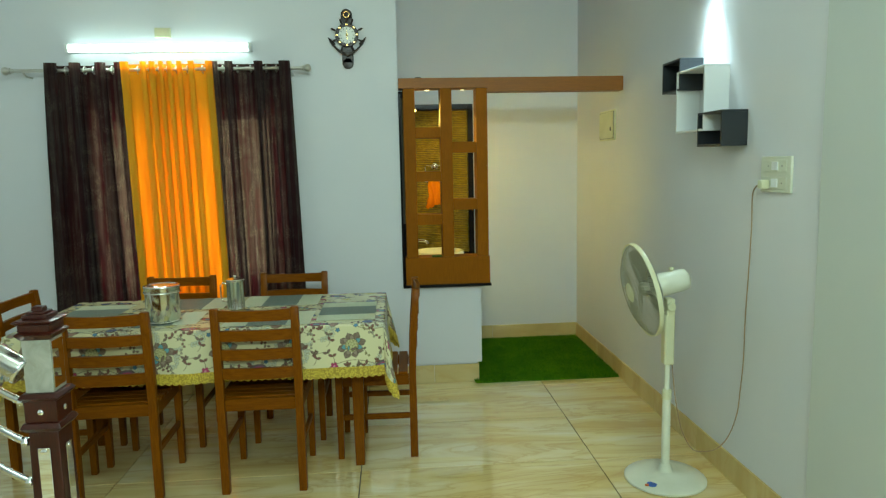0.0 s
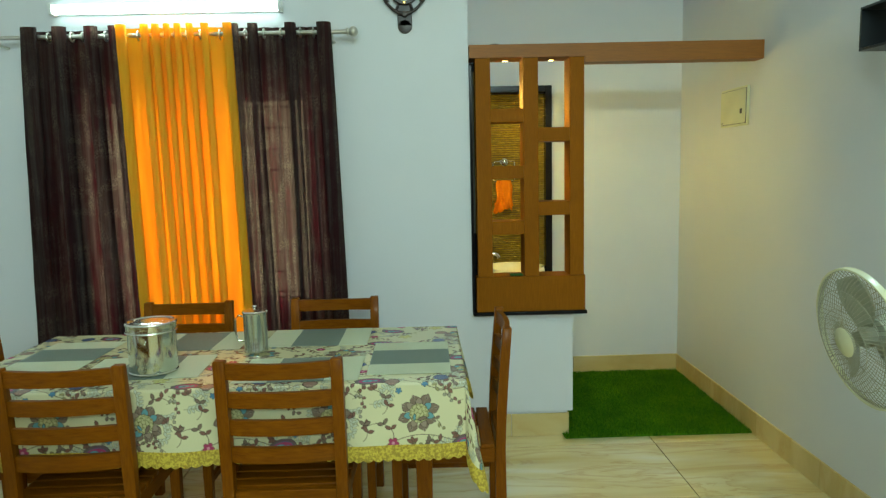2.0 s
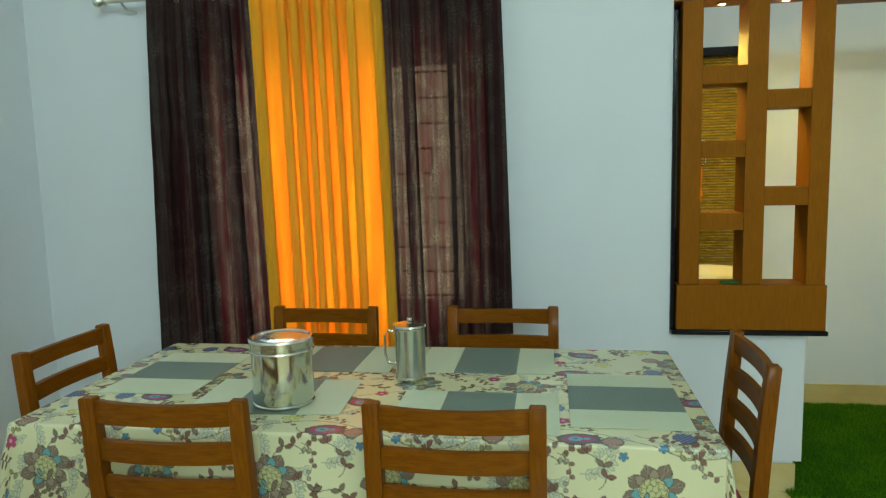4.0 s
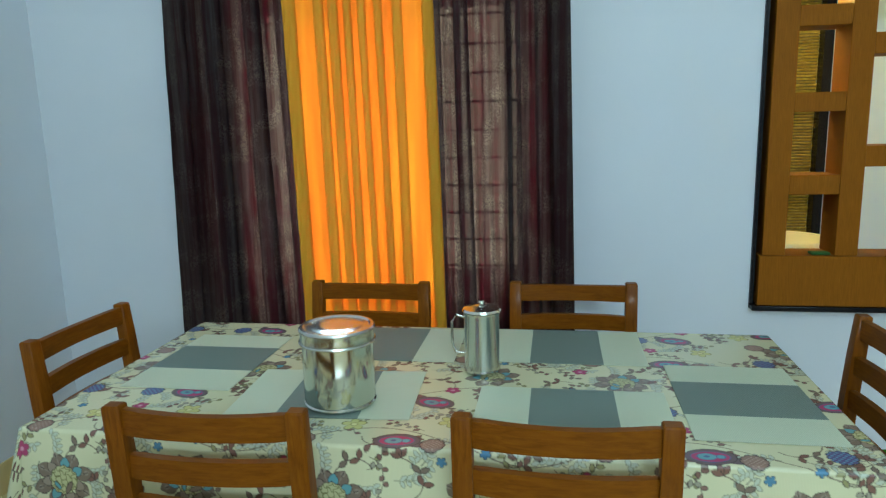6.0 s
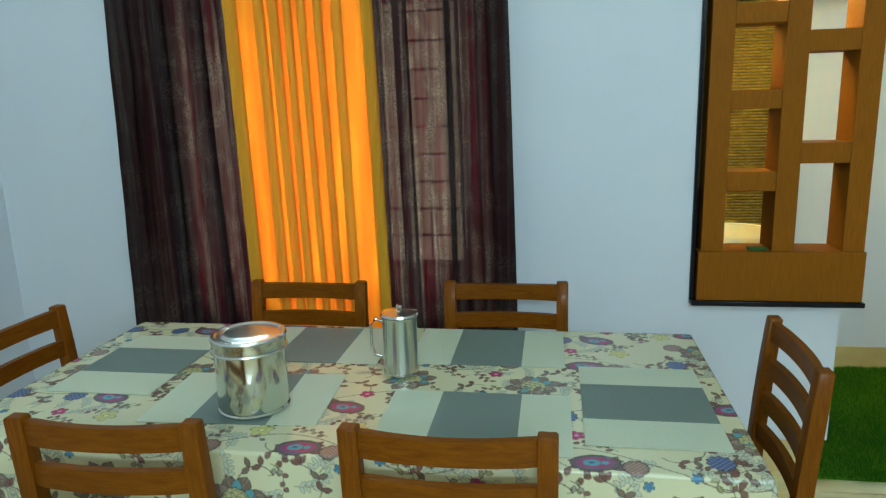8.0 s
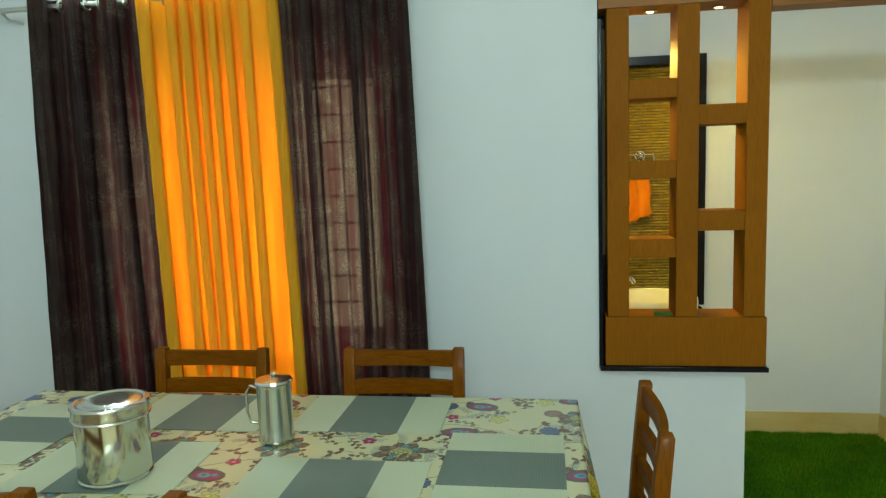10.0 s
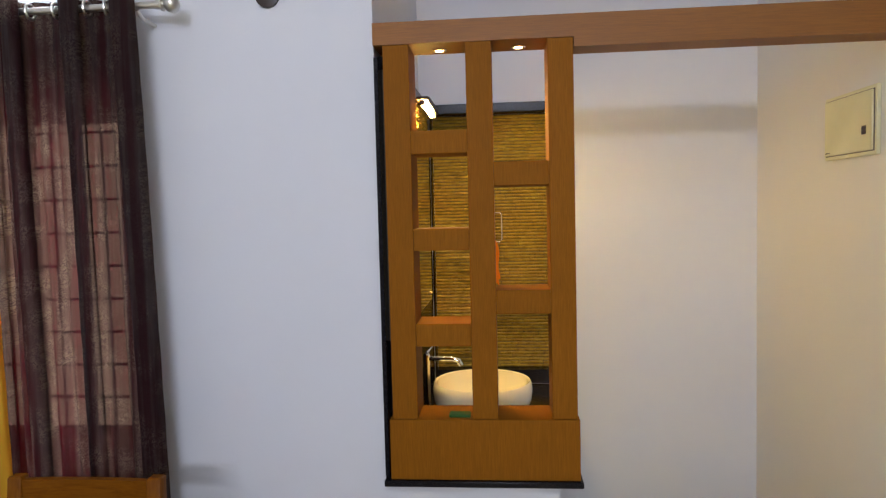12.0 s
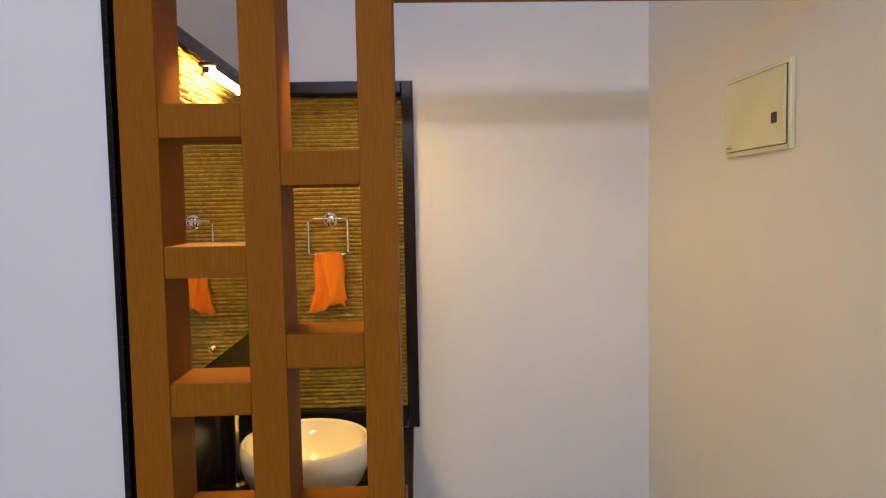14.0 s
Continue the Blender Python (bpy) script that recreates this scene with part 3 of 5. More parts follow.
tagged(part("beam_fitting", lathe([(0.0, 0.010), (0.022, 0.009), (0.026, 0.0), (0, 0)], 20, m=pose(0.535, 5.27, 2.0495)), DARKBROWN), "small dark round fitting on top of the beam", "fitting")

# ---------------------------------------------------------------- wash place
basin = tagged(part("wash_basin", lathe([(0, 0), (0.115, 0), (0.135, 0.006), (0.168, 0.038), (0.186, 0.085), (0.190, 0.125), (0.186, 0.150), (0.181, 0.156), (0.174, 0.152), (0.170, 0.12), (0.15, 0.075), (0.11, 0.035), (0.05, 0.018), (0.022, 0.016), (0, 0.016)], 64, m=pose(0.683, 5.80, 0.694)), CERAMIC), "round ceramic vessel basin on the granite counter, warm lamp tint in its colour", "basin")
part("drain", lathe([(0, 0.003), (0.018, 0.002), (0.021, 0), (0, 0)], 24, m=pose(0.683, 5.80, 0.7105)), CHROME, basin, "chrome drain")
tap = thing("basin_tap", pose(0.466, 5.845, 0.694), "tall chrome basin tap with a straight spout", "tap")
part("column", lathe([(0, 0), (0.026, 0), (0.026, 0.006), (0.014, 0.012), (0.0125, 0.20), (0.0145, 0.21), (0.0145, 0.245), (0.010, 0.25), (0, 0.25)], 24), CHROME, tap)
part("spout", tube([(0, 0, 0.228), (0.05, -0.004, 0.230), (0.10, -0.01, 0.230), (0.125, -0.013, 0.224), (0.135, -0.014, 0.205)], [0.0105, 0.0105, 0.0105, 0.011, 0.0105], 14), CHROME, tap)
part("lever", tube([(0, 0, 0.25), (0.01, 0.02, 0.262), (0.02, 0.05, 0.270)], [0.006, 0.005, 0.004], 10), CHROME, tap)

lampm = thing("mirror_lamp", pose(0.4285, 5.74, 1.875), "short dark mirror lamp glowing warm above the mirror", "wall lamp")
part("back_plate", box(0.0, 0.012, -0.03, 0.03, -0.02, 0.03, 0.003), DARKBROWN, lampm)
part("arm", tube([(0.006, 0, 0.012), (0.04, 0, 0.026), (0.075, 0, 0.018)], 0.006, 10), DARKBROWN, lampm)
# shade and lip added to cut the tube's glow off the upper walls
part("shade", box(0.055, 0.098, -0.165, 0.165, 0.006, 0.018, 0.004), DARKBROWN, lampm)
part("cutoff_lip", box(0.098, 0.101, -0.165, 0.165, -0.005, 0.017, 0.001, seg=1), DARKBROWN, lampm)
part("glowing_tube", tube([(0.077, -0.165, -0.006), (0.077, 0.145, -0.006)], 0.0085, 14), WARMGLOW, lampm, "glowing warm tube")
part("end_cap", box(0.068, 0.086, -0.176, -0.166, -0.014, 0.004, 0.003), DARKBROWN, lampm)
part("end_cap", box(0.062, 0.092, 0.146, 0.165, -0.02, 0.006, 0.003), DARKBROWN, lampm)

ring = thing("towel_ring", pose(0.70, AB + 0.052, 1.477), "square chrome towel ring fixed to the ledge stone", "towel ring")
part("rosette", lathe([(0, 0.022), (0.014, 0.020), (0.017, 0.014), (0.026, 0.010), (0.029, 0.003), (0.029, 0), (0, 0)], 32, m=pose(0, -0.005, 0, 90, 0, 0)), CHROME, ring)
part("bracket", tube([(0, -0.02, 0), (0, -0.044, 0)], 0.007, 12), CHROME, ring)
part("bar", tube([(-0.07, -0.044, 0.0), (-0.06, -0.044, 0.004), (0.06, -0.044, 0.004), (0.066, -0.044, -0.004), (0.066, -0.044, -0.12), (0.058, -0.044, -0.128), (-0.072, -0.044, -0.128), (-0.078, -0.044, -0.12), (-0.078, -0.044, -0.006)], 0.0038, 10, closed=True), CHROME, ring)


def towel():
    b2 = bmesh.new()
    nx, nz = 26, 44
    def p(i, j, back):
        u, v = i / nx, j / nz
        fan = 0.046 + 0.016 * v + 0.006 * math.sin(7 * v)
        x = -0.008 + (u - 0.5) * 2 * fan + 0.010 * v * math.sin(3 * v + 1) + (0.006 * v if back else 0)
        z = -0.122 - 0.20 * v * (1 - (0.10 if back else 0)) - v ** 3 * (0.016 * math.sin(u * 5.5 + 0.6) + 0.012 * abs(math.sin(u * 10.5 + 0.4))) * (1 if not back else -0.5)
        y = (-0.052 - 0.009 * math.sin(u * 9 + v * 2.5) * (0.3 + v) - 0.010 * max(0, 1 - abs(u - 0.22 - 0.35 * v) * 9)) if not back else (-0.036 - 0.004 * math.sin(u * 8 + 1))
        if j == 0:
            y = -0.044 - (0.004 if not back else -0.004)
        return b2.verts.new((x, y, z))
    for back in (False, True):
        g = [[p(i, j, back) for i in range(nx + 1)] for j in range(nz + 1)]
        if not back:
            first = g[0]
        else:
            for i in range(nx):
                b2.faces.new((first[i], first[i + 1], g[0][i + 1], g[0][i]))
        for j in range(nz):
            for i in range(nx):
                b2.faces.new((g[j][i], g[j][i + 1], g[j + 1][i + 1], g[j + 1][i]))
    return b2


tw = tagged(part("hand_towel", towel(), TOWEL, at=pose(0.70, AB + 0.052, 1.477)), "small orange hand towel draped over the towel ring", "towel")
tw.modifiers.new("thick", "SOLIDIFY").thickness = 0.003
tagged(part("scrub_pad", box(0.60, 0.665, 5.232, 5.272, 0.8785, 0.8885, 0.004), GREENPAD), "small green scrub pad on the screen ledge", "scrub pad")

# artificial turf
def turf(x0, x1, y0, y1, count):
    rnd = np.random.RandomState(3)
    x, y = rnd.uniform(x0, x1, count), rnd.uniform(y0, y1, count)
    y += 0.006 * np.sin(x * 40)
    a, h = rnd.uniform(0, 2 * np.pi, count), rnd.uniform(0.011, 0.024, count)
    w, lx, ly = 0.0022, rnd.normal(0, 0.006, count), rnd.normal(0, 0.006, count)
    v = np.empty((count, 3, 3))
    v[:, 0] = np.stack([x - w * np.cos(a), y - w * np.sin(a), np.full(count, 0.006)], 1)
    v[:, 1] = np.stack([x + w * np.cos(a), y + w * np.sin(a), np.full(count, 0.006)], 1)
    v[:, 2] = np.stack([x + lx, y + ly, 0.006 + h], 1)
    me = bpy.data.meshes.new("grass")
    me.from_pydata(v.reshape(-1, 3).tolist(), [], np.arange(count * 3).reshape(-1, 3).tolist())
    me.materials.append(TURF)
    return me


rug = thing("turf_mat", pose(0, 0, 0), "green artificial grass mat on the alcove floor", "grass mat")
part("backing", box(0.884, RW - 0.0115, 5.205, AB - 0.0115, 0.0005, 0.008, 0.002), TURF, rug)
gb = tagged(new("grass", turf(0.876, RW - 0.014, 5.198, AB - 0.014, 90000)), "dense short green blades", kind="stuff")
gb.parent = rug

# ---------------------------------------------------------------- fixtures on the walls
db = thing("distribution_box", pose(RW, 5.52, 1.74), "ivory plastic electrical distribution box with a small window", "electrical box")
part("body", box(-0.014, 0.0, -0.162, 0.162, -0.104, 0.104, 0.004), IVORY, db)
# thin dark plate put in for the shade of the cover's gap
part("seam_shade", box(-0.0148, -0.0138, -0.1525, 0.1525, -0.0925, 0.0925), PRINT, db, "dark plate colouring in the shaded gap round the cover")
dd = part("door", box(-0.021, -0.0150, -0.150, 0.150, -0.090, 0.090, 0.003), IVORY, db, "hinged flush cover")
part("latch", box(-0.0235, -0.0212, -0.118, -0.094, -0.040, -0.014, 0.001), DARKBROWN, dd, "small dark latch window")
part("mark", box(-0.0216, -0.0211, 0.112, 0.142, -0.083, -0.079), PRINT, dd)

sw = thing("switch_board", pose(RW, 3.354, 1.429), "ivory switch and socket board with a plug", "switch board")
part("plate", box(-0.012, 0.0, -0.108, 0.108, -0.072, 0.072, 0.004), SWITCHIVORY, sw)
for z in (-0.034, 0.034):
    bar = part("module_frame", box(-0.0150, -0.0122, -0.082, 0.082, z - 0.024, z + 0.024, 0.0015), SWITCHIVORY, sw)
    part("rocker", box(-0.0195, -0.0152, -0.026, 0.018, z - 0.017, z + 0.017, 0.002), WHITELACQ, bar, "white rocker switch")
    # flat dark discs carry the shade of the socket holes
    for y in (-0.052, 0.048):
        part("socket_hole_disc", lathe([(0, 0.0006), (0.0035, 0.0005), (0.0035, 0), (0, 0)], 12, m=pose(-0.0151, y, z, 0, -90, 0)), PRINT, bar, "small dark disc coloured as a shaded socket hole")
part("plug", box(-0.050, -0.0156, 0.03, 0.066, -0.058, -0.022, 0.006), IVORY, sw, "ivory plug pushed into the socket")

SH = 0.118


def wall_box(name, y0, y1, z0, z1, t, material, label, r=0.0):
    """An open wall cube: four boards, no back."""
    s = thing(name, pose(RW, (y0 + y1) / 2, z0), label, "wall shelf", "interlocked wall cubes")
    ww, hh = (y1 - y0) / 2, z1 - z0
    for a in ((-ww, ww, 0, t), (-ww, ww, hh - t, hh), (-ww, -ww + t, t, hh - t), (ww - t, ww, t, hh - t)):
        part("board", box(-SH, 0.0, a[0], a[1], a[2], a[3], 0.0012, seg=1), material, s)
    return s


wall_box("wall_cube", 4.045, 4.265, 1.832, 1.988, 0.010, BLACKLACQ, "small black open wall cube locked into the white one")
wall_box("wall_cube", 3.775, 4.085, 1.624, 1.922, 0.010, WHITELACQ, "larger white open wall cube between the black ones")
wall_box("wall_cube", 3.600, 3.838, 1.551, 1.706, 0.010, BLACKLACQ, "small black open wall cube under the white one")

sc = thing("wall_sconce", pose(RW, 3.94, 2.295), "small white box sconce washing light down the wall", "wall lamp")
part("body", box(-0.11, 0.0, -0.06, 0.06, 0.0, 0.10, 0.004), WHITELACQ, sc)

tl = thing("tube_light", pose(-1.072, WA, 2.235), "lit white batten tube light above the window", "tube light")
part("batten", box(-0.56, 0.56, -0.018, 0.0, -0.004, 0.038, 0.003), WHITELACQ, tl)
part("glowing_tube", tube([(-0.545, -0.042, 0.016), (0.545, -0.042, 0.016)], 0.024, 20), TUBEGLOW, tl, "glowing cool white tube")
part("end_cap", box(-0.562, -0.544, -0.067, -0.0, -0.010, 0.042, 0.004), WHITELACQ, tl)
part("end_cap", box(0.544, 0.562, -0.067, -0.0, -0.010, 0.042, 0.004), WHITELACQ, tl)
jb = thing("junction_box", pose(-1.055, WA, 2.345), "small ivory junction box above the tube light", "junction box")
part("body", box(-0.048, 0.048, -0.026, 0.0, -0.030, 0.030, 0.004), IVORY, jb)
part("cover", box(-0.044, 0.044, -0.030, -0.0262, -0.026, 0.026, 0.0015), IVORY, jb)

# anchor clock
ck = thing("anchor_clock", pose(0.088, WA, 2.30), "dark ship-wheel and anchor wall clock with gold trim", "clock")
body = box(-0.036, 0.036, -0.012, 0.0, -0.15, 0.15, 0.004)
for z in (-0.15, 0.15):
    body = lathe([(0, 0), (0.036, 0), (0.036, 0.010), (0.030, 0.012), (0, 0.012)], 28, bm=body, m=pose(0, 0, z, 90, 0, 0))
part("back_board", body, DARKBROWN, ck)
part("fluke", tube([(x * 0.0105, -0.024, -0.095 + 0.0008 * x * x) for x in range(-10, 11)], [0.004 + 0.007 * (1 - abs(x) / 10) for x in range(-10, 11)], 10), DARKBROWN, ck, "curved anchor arms")
for s in (-1, 1):
    part("barb", tube([(s * 0.082, -0.024, -0.040), (s * 0.105, -0.024, -0.012), (s * 0.120, -0.024, 0.010)], [0.012, 0.009, 0.001], 8), DARKBROWN, ck)
for i in range(8):
    a = radians(22.5 + 45 * i)
    part("spoke", tube([(math.cos(a) * q, -0.026, 0.022 + math.sin(a) * q) for q in (0.050, 0.074, 0.084, 0.100, 0.108)], [0.0035, 0.0035, 0.0065, 0.0065, 0.003], 8), DARKBROWN, ck)
    part("gold_stud", box(math.cos(a + 0.39) * 0.063 - 0.008, math.cos(a + 0.39) * 0.063 + 0.008, -0.036, -0.030, 0.022 + math.sin(a + 0.39) * 0.063 - 0.006, 0.022 + math.sin(a + 0.39) * 0.063 + 0.006, 0.002), BRASS, ck)
part("wheel_rim", lathe([(0.053, 0), (0.072, 0), (0.074, 0.006), (0.070, 0.012), (0.055, 0.012), (0.053, 0.006), (0.053, 0)], 40, m=pose(0, -0.018, 0.022, 90, 0, 0)), DARKBROWN, ck)
dial = part("dial", lathe([(0, 0.006), (0.053, 0.006), (0.054, 0.0), (0, 0)], 36, m=pose(0, -0.018, 0.022, 90, 0, 0)), DIAL, ck, "pale round dial")
for i in range(12):
    a = radians(30 * i)
    part("hour_mark", box(-0.0015, 0.0015, -0.0256, -0.0246, 0.036, 0.048), PRINT, dial, at=pose(0, 0, 0.022, 0, math.degrees(a), 0))
part("hour_hand", box(-0.002, 0.002, -0.0275, -0.0262, -0.004, 0.026), BRASS, dial, at=pose(0, 0, 0.022, 0, 178, 0))
part("minute_hand", box(-0.0015, 0.0015, -0.0295, -0.0282, -0.004, 0.034), BRASS, dial, at=pose(0, 0, 0.022, 0, 2, 0))
part("hub", lathe([(0, 0.006), (0.006, 0.004), (0.008, 0), (0, 0)], 16, m=pose(0, -0.028, 0.022, 90, 0, 0)), BRASS, ck)
part("top_ring", tube(arc((0, -0.018, 0.150), 0.018, 0, 345, 23), 0.0055, 10, closed=True), BRASS, ck, "gold anchor ring")
part("shackle", tube([(0, -0.022, 0.13), (0, -0.024, 0.095)], [0.006, 0.008], 10), DARKBROWN, ck)
part("bottom_knot", lathe([(0, 0.012), (0.012, 0.010), (0.016, 0), (0, 0)], 16, m=pose(0, -0.024, -0.095, 90, 0, 0)), DARKBROWN, ck)

# ---------------------------------------------------------------- curtains
RODY, RODZ = 5.142, 2.110
rod = thing("curtain_rod", pose(-1.07, RODY, RODZ), "satin metal curtain rod with round finials", "curtain rod")
part("rod", tube([(-0.86, 0, 0), (0.865, 0, 0)], 0.0105, 16), RODMETAL, rod)
for s, x in ((-1, -0.86), (1, 0.865)):
    part("finial", lathe([(0, 0), (0.013, 0), (0.013, 0.012), (0.019, 0.016), (0.019, 0.020), (0.012, 0.024), (0.022, 0.034), (0.026, 0.046), (0.022, 0.058), (0.010, 0.066), (0, 0.067)], 24, m=pose(x, 0, 0, 0, 90 * s, 0)), RODMETAL, rod)
for x in (-0.80, 0.805):
    part("bracket", tube([(x, WA - RODY, -0.03), (x, 0.03, -0.03), (x, 0.0, -0.012)], 0.006, 8), RODMETAL, rod)


def curtain(top, foot, flaps, depth, material, label, seed, ripples, tight, shift=0.0, ztop=2.152, zbot=0.22):
    """An eyelet curtain on the rod: top and foot are its ends in x, flaps the folds that stand in front of the rod
    as (from, to) shares of its width; the cloth runs behind the rod between them."""
    rnd = random.Random(seed)
    nf, nz = len(flaps), 80
    th = thing("curtain", pose(0, RODY + shift, 0), label, "curtain", "window curtains")
    sway = [[rnd.uniform(-1, 1) for _ in range(6)] for _ in range(nf + 1)]
    rows = []
    for j in range(nz + 1):
        v = j / nz
        z = ztop + (zbot - ztop) * v
        a = top[0] + (foot[0] - top[0]) * v ** 0.85
        w = top[1] + (foot[1] - top[1]) * v ** 0.85 - a
        pts = []
        for k, (f0, f1) in enumerate(flaps):
            s = sway[k]
            c, h = (f0 + f1) / 2, (f1 - f0) / 2
            if 0 < k < nf - 1:
                c += 0.014 * v * (s[0] + 0.6 * math.sin(3.2 * v + 3 * s[1]))
                h *= 1 + 0.25 * v * s[2] + 0.12 * v * math.sin(5 * v + 3 * s[3])
            yf = -depth * (1 - 0.25 * v + 0.2 * v * s[4])
            yb = depth * (0.85 - 0.2 * v)
            neck = tight[0] + tight[1] * v
            if k > 0:
                g0, g1 = pts[-1][0], c - neck * h
                for i in range(ripples):
                    q = (i + 1.0 + 0.35 * math.sin(5 * s[1] + 2.4 * i)) / (ripples + 1)
                    fold = depth * (-1) ** i * (0.55 + 0.35 * math.sin(4 * s[5] + 2.1 * i + 1.3 * v)) * (0.45 + 0.55 * v)
                    pts.append((g0 + (g1 - g0) * q + 0.012 * v * math.sin(6 * v + i), yb * 0.8 + fold))
                pts += [(c - neck * h, yb * 0.7), (c - neck * h * 0.9, 0.0)]
            pts += [(c - h, yf * 0.35), (c - h * 0.95, yf * 0.95), (c - 0.4 * h, yf * 1.1), (c + 0.4 * h, yf * 1.05), (c + h * 0.95, yf * 0.9), (c + h, yf * 0.3)]
            if k < nf - 1:
                pts += [(c + neck * h * 0.9, 0.0), (c + neck * h, yb * 0.7)]
        p = np.array(pts)
        for _ in range(2):
            q = np.empty((2 * len(p) - 2, 2))
            q[0::2], q[1::2] = p[:-1] * 0.75 + p[1:] * 0.25, p[:-1] * 0.25 + p[1:] * 0.75
            p = np.concatenate([p[:1], q, p[-1:]])
        p[:, 0] = a + w * p[:, 0]
        crush = 0.0022 * np.sin(p[:, 0] * 210 + 23 * v + sway[0][0] * 9) * np.sin(31 * v + p[:, 0] * 90)
        rows.append(np.stack([p[:, 0], p[:, 1] + crush, np.full(len(p), z) - 0.010 * (p[:, 1] > 0) * (j < 2)], 1))
    P = np.stack(rows)
    r, c = P.shape[:2]
    idx = np.arange(r * c).reshape(r, c)
    quads = np.stack([idx[:-1, :-1], idx[:-1, 1:], idx[1:, 1:], idx[1:, :-1]], -1).reshape(-1, 4)
    me = bpy.data.meshes.new("cloth")
    me.from_pydata(P.reshape(-1, 3).tolist(), [], quads.tolist())
    me.polygons.foreach_set("use_smooth", [True] * len(me.polygons))
    me.materials.append(material)
    new("cloth", me).parent = th
    for k in range(1, nf):
        u = (flaps[k - 1][1] + flaps[k][0]) / 2
        for s in (-0.32, 0.32) if flaps[k][0] - flaps[k - 1][1] > 0.15 else (0.1,):
            x = top[0] + (top[1] - top[0]) * (u + s * (flaps[k][0] - flaps[k - 1][1]))
            part("eyelet", tube(arc((x, -shift, RODZ - 0.002), 0.021, 0, 345, 23, "yz"), 0.0045, 8, closed=True), RODMETAL, th, "metal eyelet ring")
    return th


curtain((-1.736, -1.262), (-1.800, -1.215), ((0, 0.16), (0.31, 0.45), (0.63, 0.76), (0.87, 1)), 0.040, BROWN, "dark brown sheer eyelet curtain drawn to the side", 2, 2, (0.25, 0.25))
curtain((-1.280, -0.732), (-1.254, -0.700), ((0, 0.09), (0.215, 0.28), (0.31, 0.375), (0.415, 0.465), (0.505, 0.56), (0.61, 0.665), (0.735, 0.80), (0.925, 1)), 0.032, ORANGE, "bright orange eyelet curtain glowing with daylight", 5, 1, (0.12, 0.08), -0.028)
curtain((-0.755, -0.266), (-0.750, -0.222), ((0, 0.10), (0.19, 0.29), (0.55, 0.66), (0.86, 1)), 0.040, BROWN, "dark brown sheer eyelet curtain drawn to the side", 8, 6, (0.25, 0.25))

# ---------------------------------------------------------------- dining table
TX0, TX1, TY0, TY1, TZ = -1.425, 0.292, 3.845, 4.628, 0.766
table = thing("dining_table", pose(-0.566, 4.236, 0), "brown wooden dining table under a floral cloth", "table")
tinv = pose(0.566, -4.236, 0)
part("tabletop", moved(box(TX0 + 0.006, TX1 - 0.006, TY0 + 0.006, TY1 - 0.006, TZ - 0.030, TZ - 0.003, 0.004), tinv), WOOD, table)
for x0, x1, y0, y1 in ((TX0 + 0.16, TX1 - 0.16, TY0 + 0.13, TY0 + 0.155), (TX0 + 0.16, TX1 - 0.16, TY1 - 0.155, TY1 - 0.13), (TX0 + 0.13, TX0 + 0.155, TY0 + 0.16, TY1 - 0.16), (TX1 - 0.155, TX1 - 0.13, TY0 + 0.16, TY1 - 0.16)):
    part("apron", moved(box(x0, x1, y0, y1, TZ - 0.12, TZ - 0.031, 0.002, seg=1), tinv), WOOD, table)


def tapered(x, y, z0, z1, w0, w1, d0=None, d1=None, lean=(0, 0), bev=0.004):
    """A square bar from foot to head, w0 wide below and w1 above."""
    b2 = box(-0.5, 0.5, -0.5, 0.5, 0, 1)
    d0, d1 = d0 or w0, d1 or w1
    for v in b2.verts:
        k = v.co.z
        v.co = (x + v.co.x * (w0 + (w1 - w0) * k) + lean[0] * k, y + v.co.y * (d0 + (d1 - d0) * k) + lean[1] * k, z0 + (z1 - z0) * k)
    bmesh.ops.bevel(b2, geom=b2.edges[:], offset=bev, segments=2, profile=0.5, affect="EDGES")
    flat_sides(b2)
    return b2


for x in (TX0 + 0.145, TX1 - 0.145):
    for y in (TY0 + 0.185, TY1 - 0.185):
        part("leg", moved(tapered(x, y, 0.001, TZ - 0.031, 0.046, 0.066), tinv), WOOD, table)

# --- the floral cloth: a printed sheet laid over the table
TILEU, TILEV, RES = 0.56, 0.46, 0.001


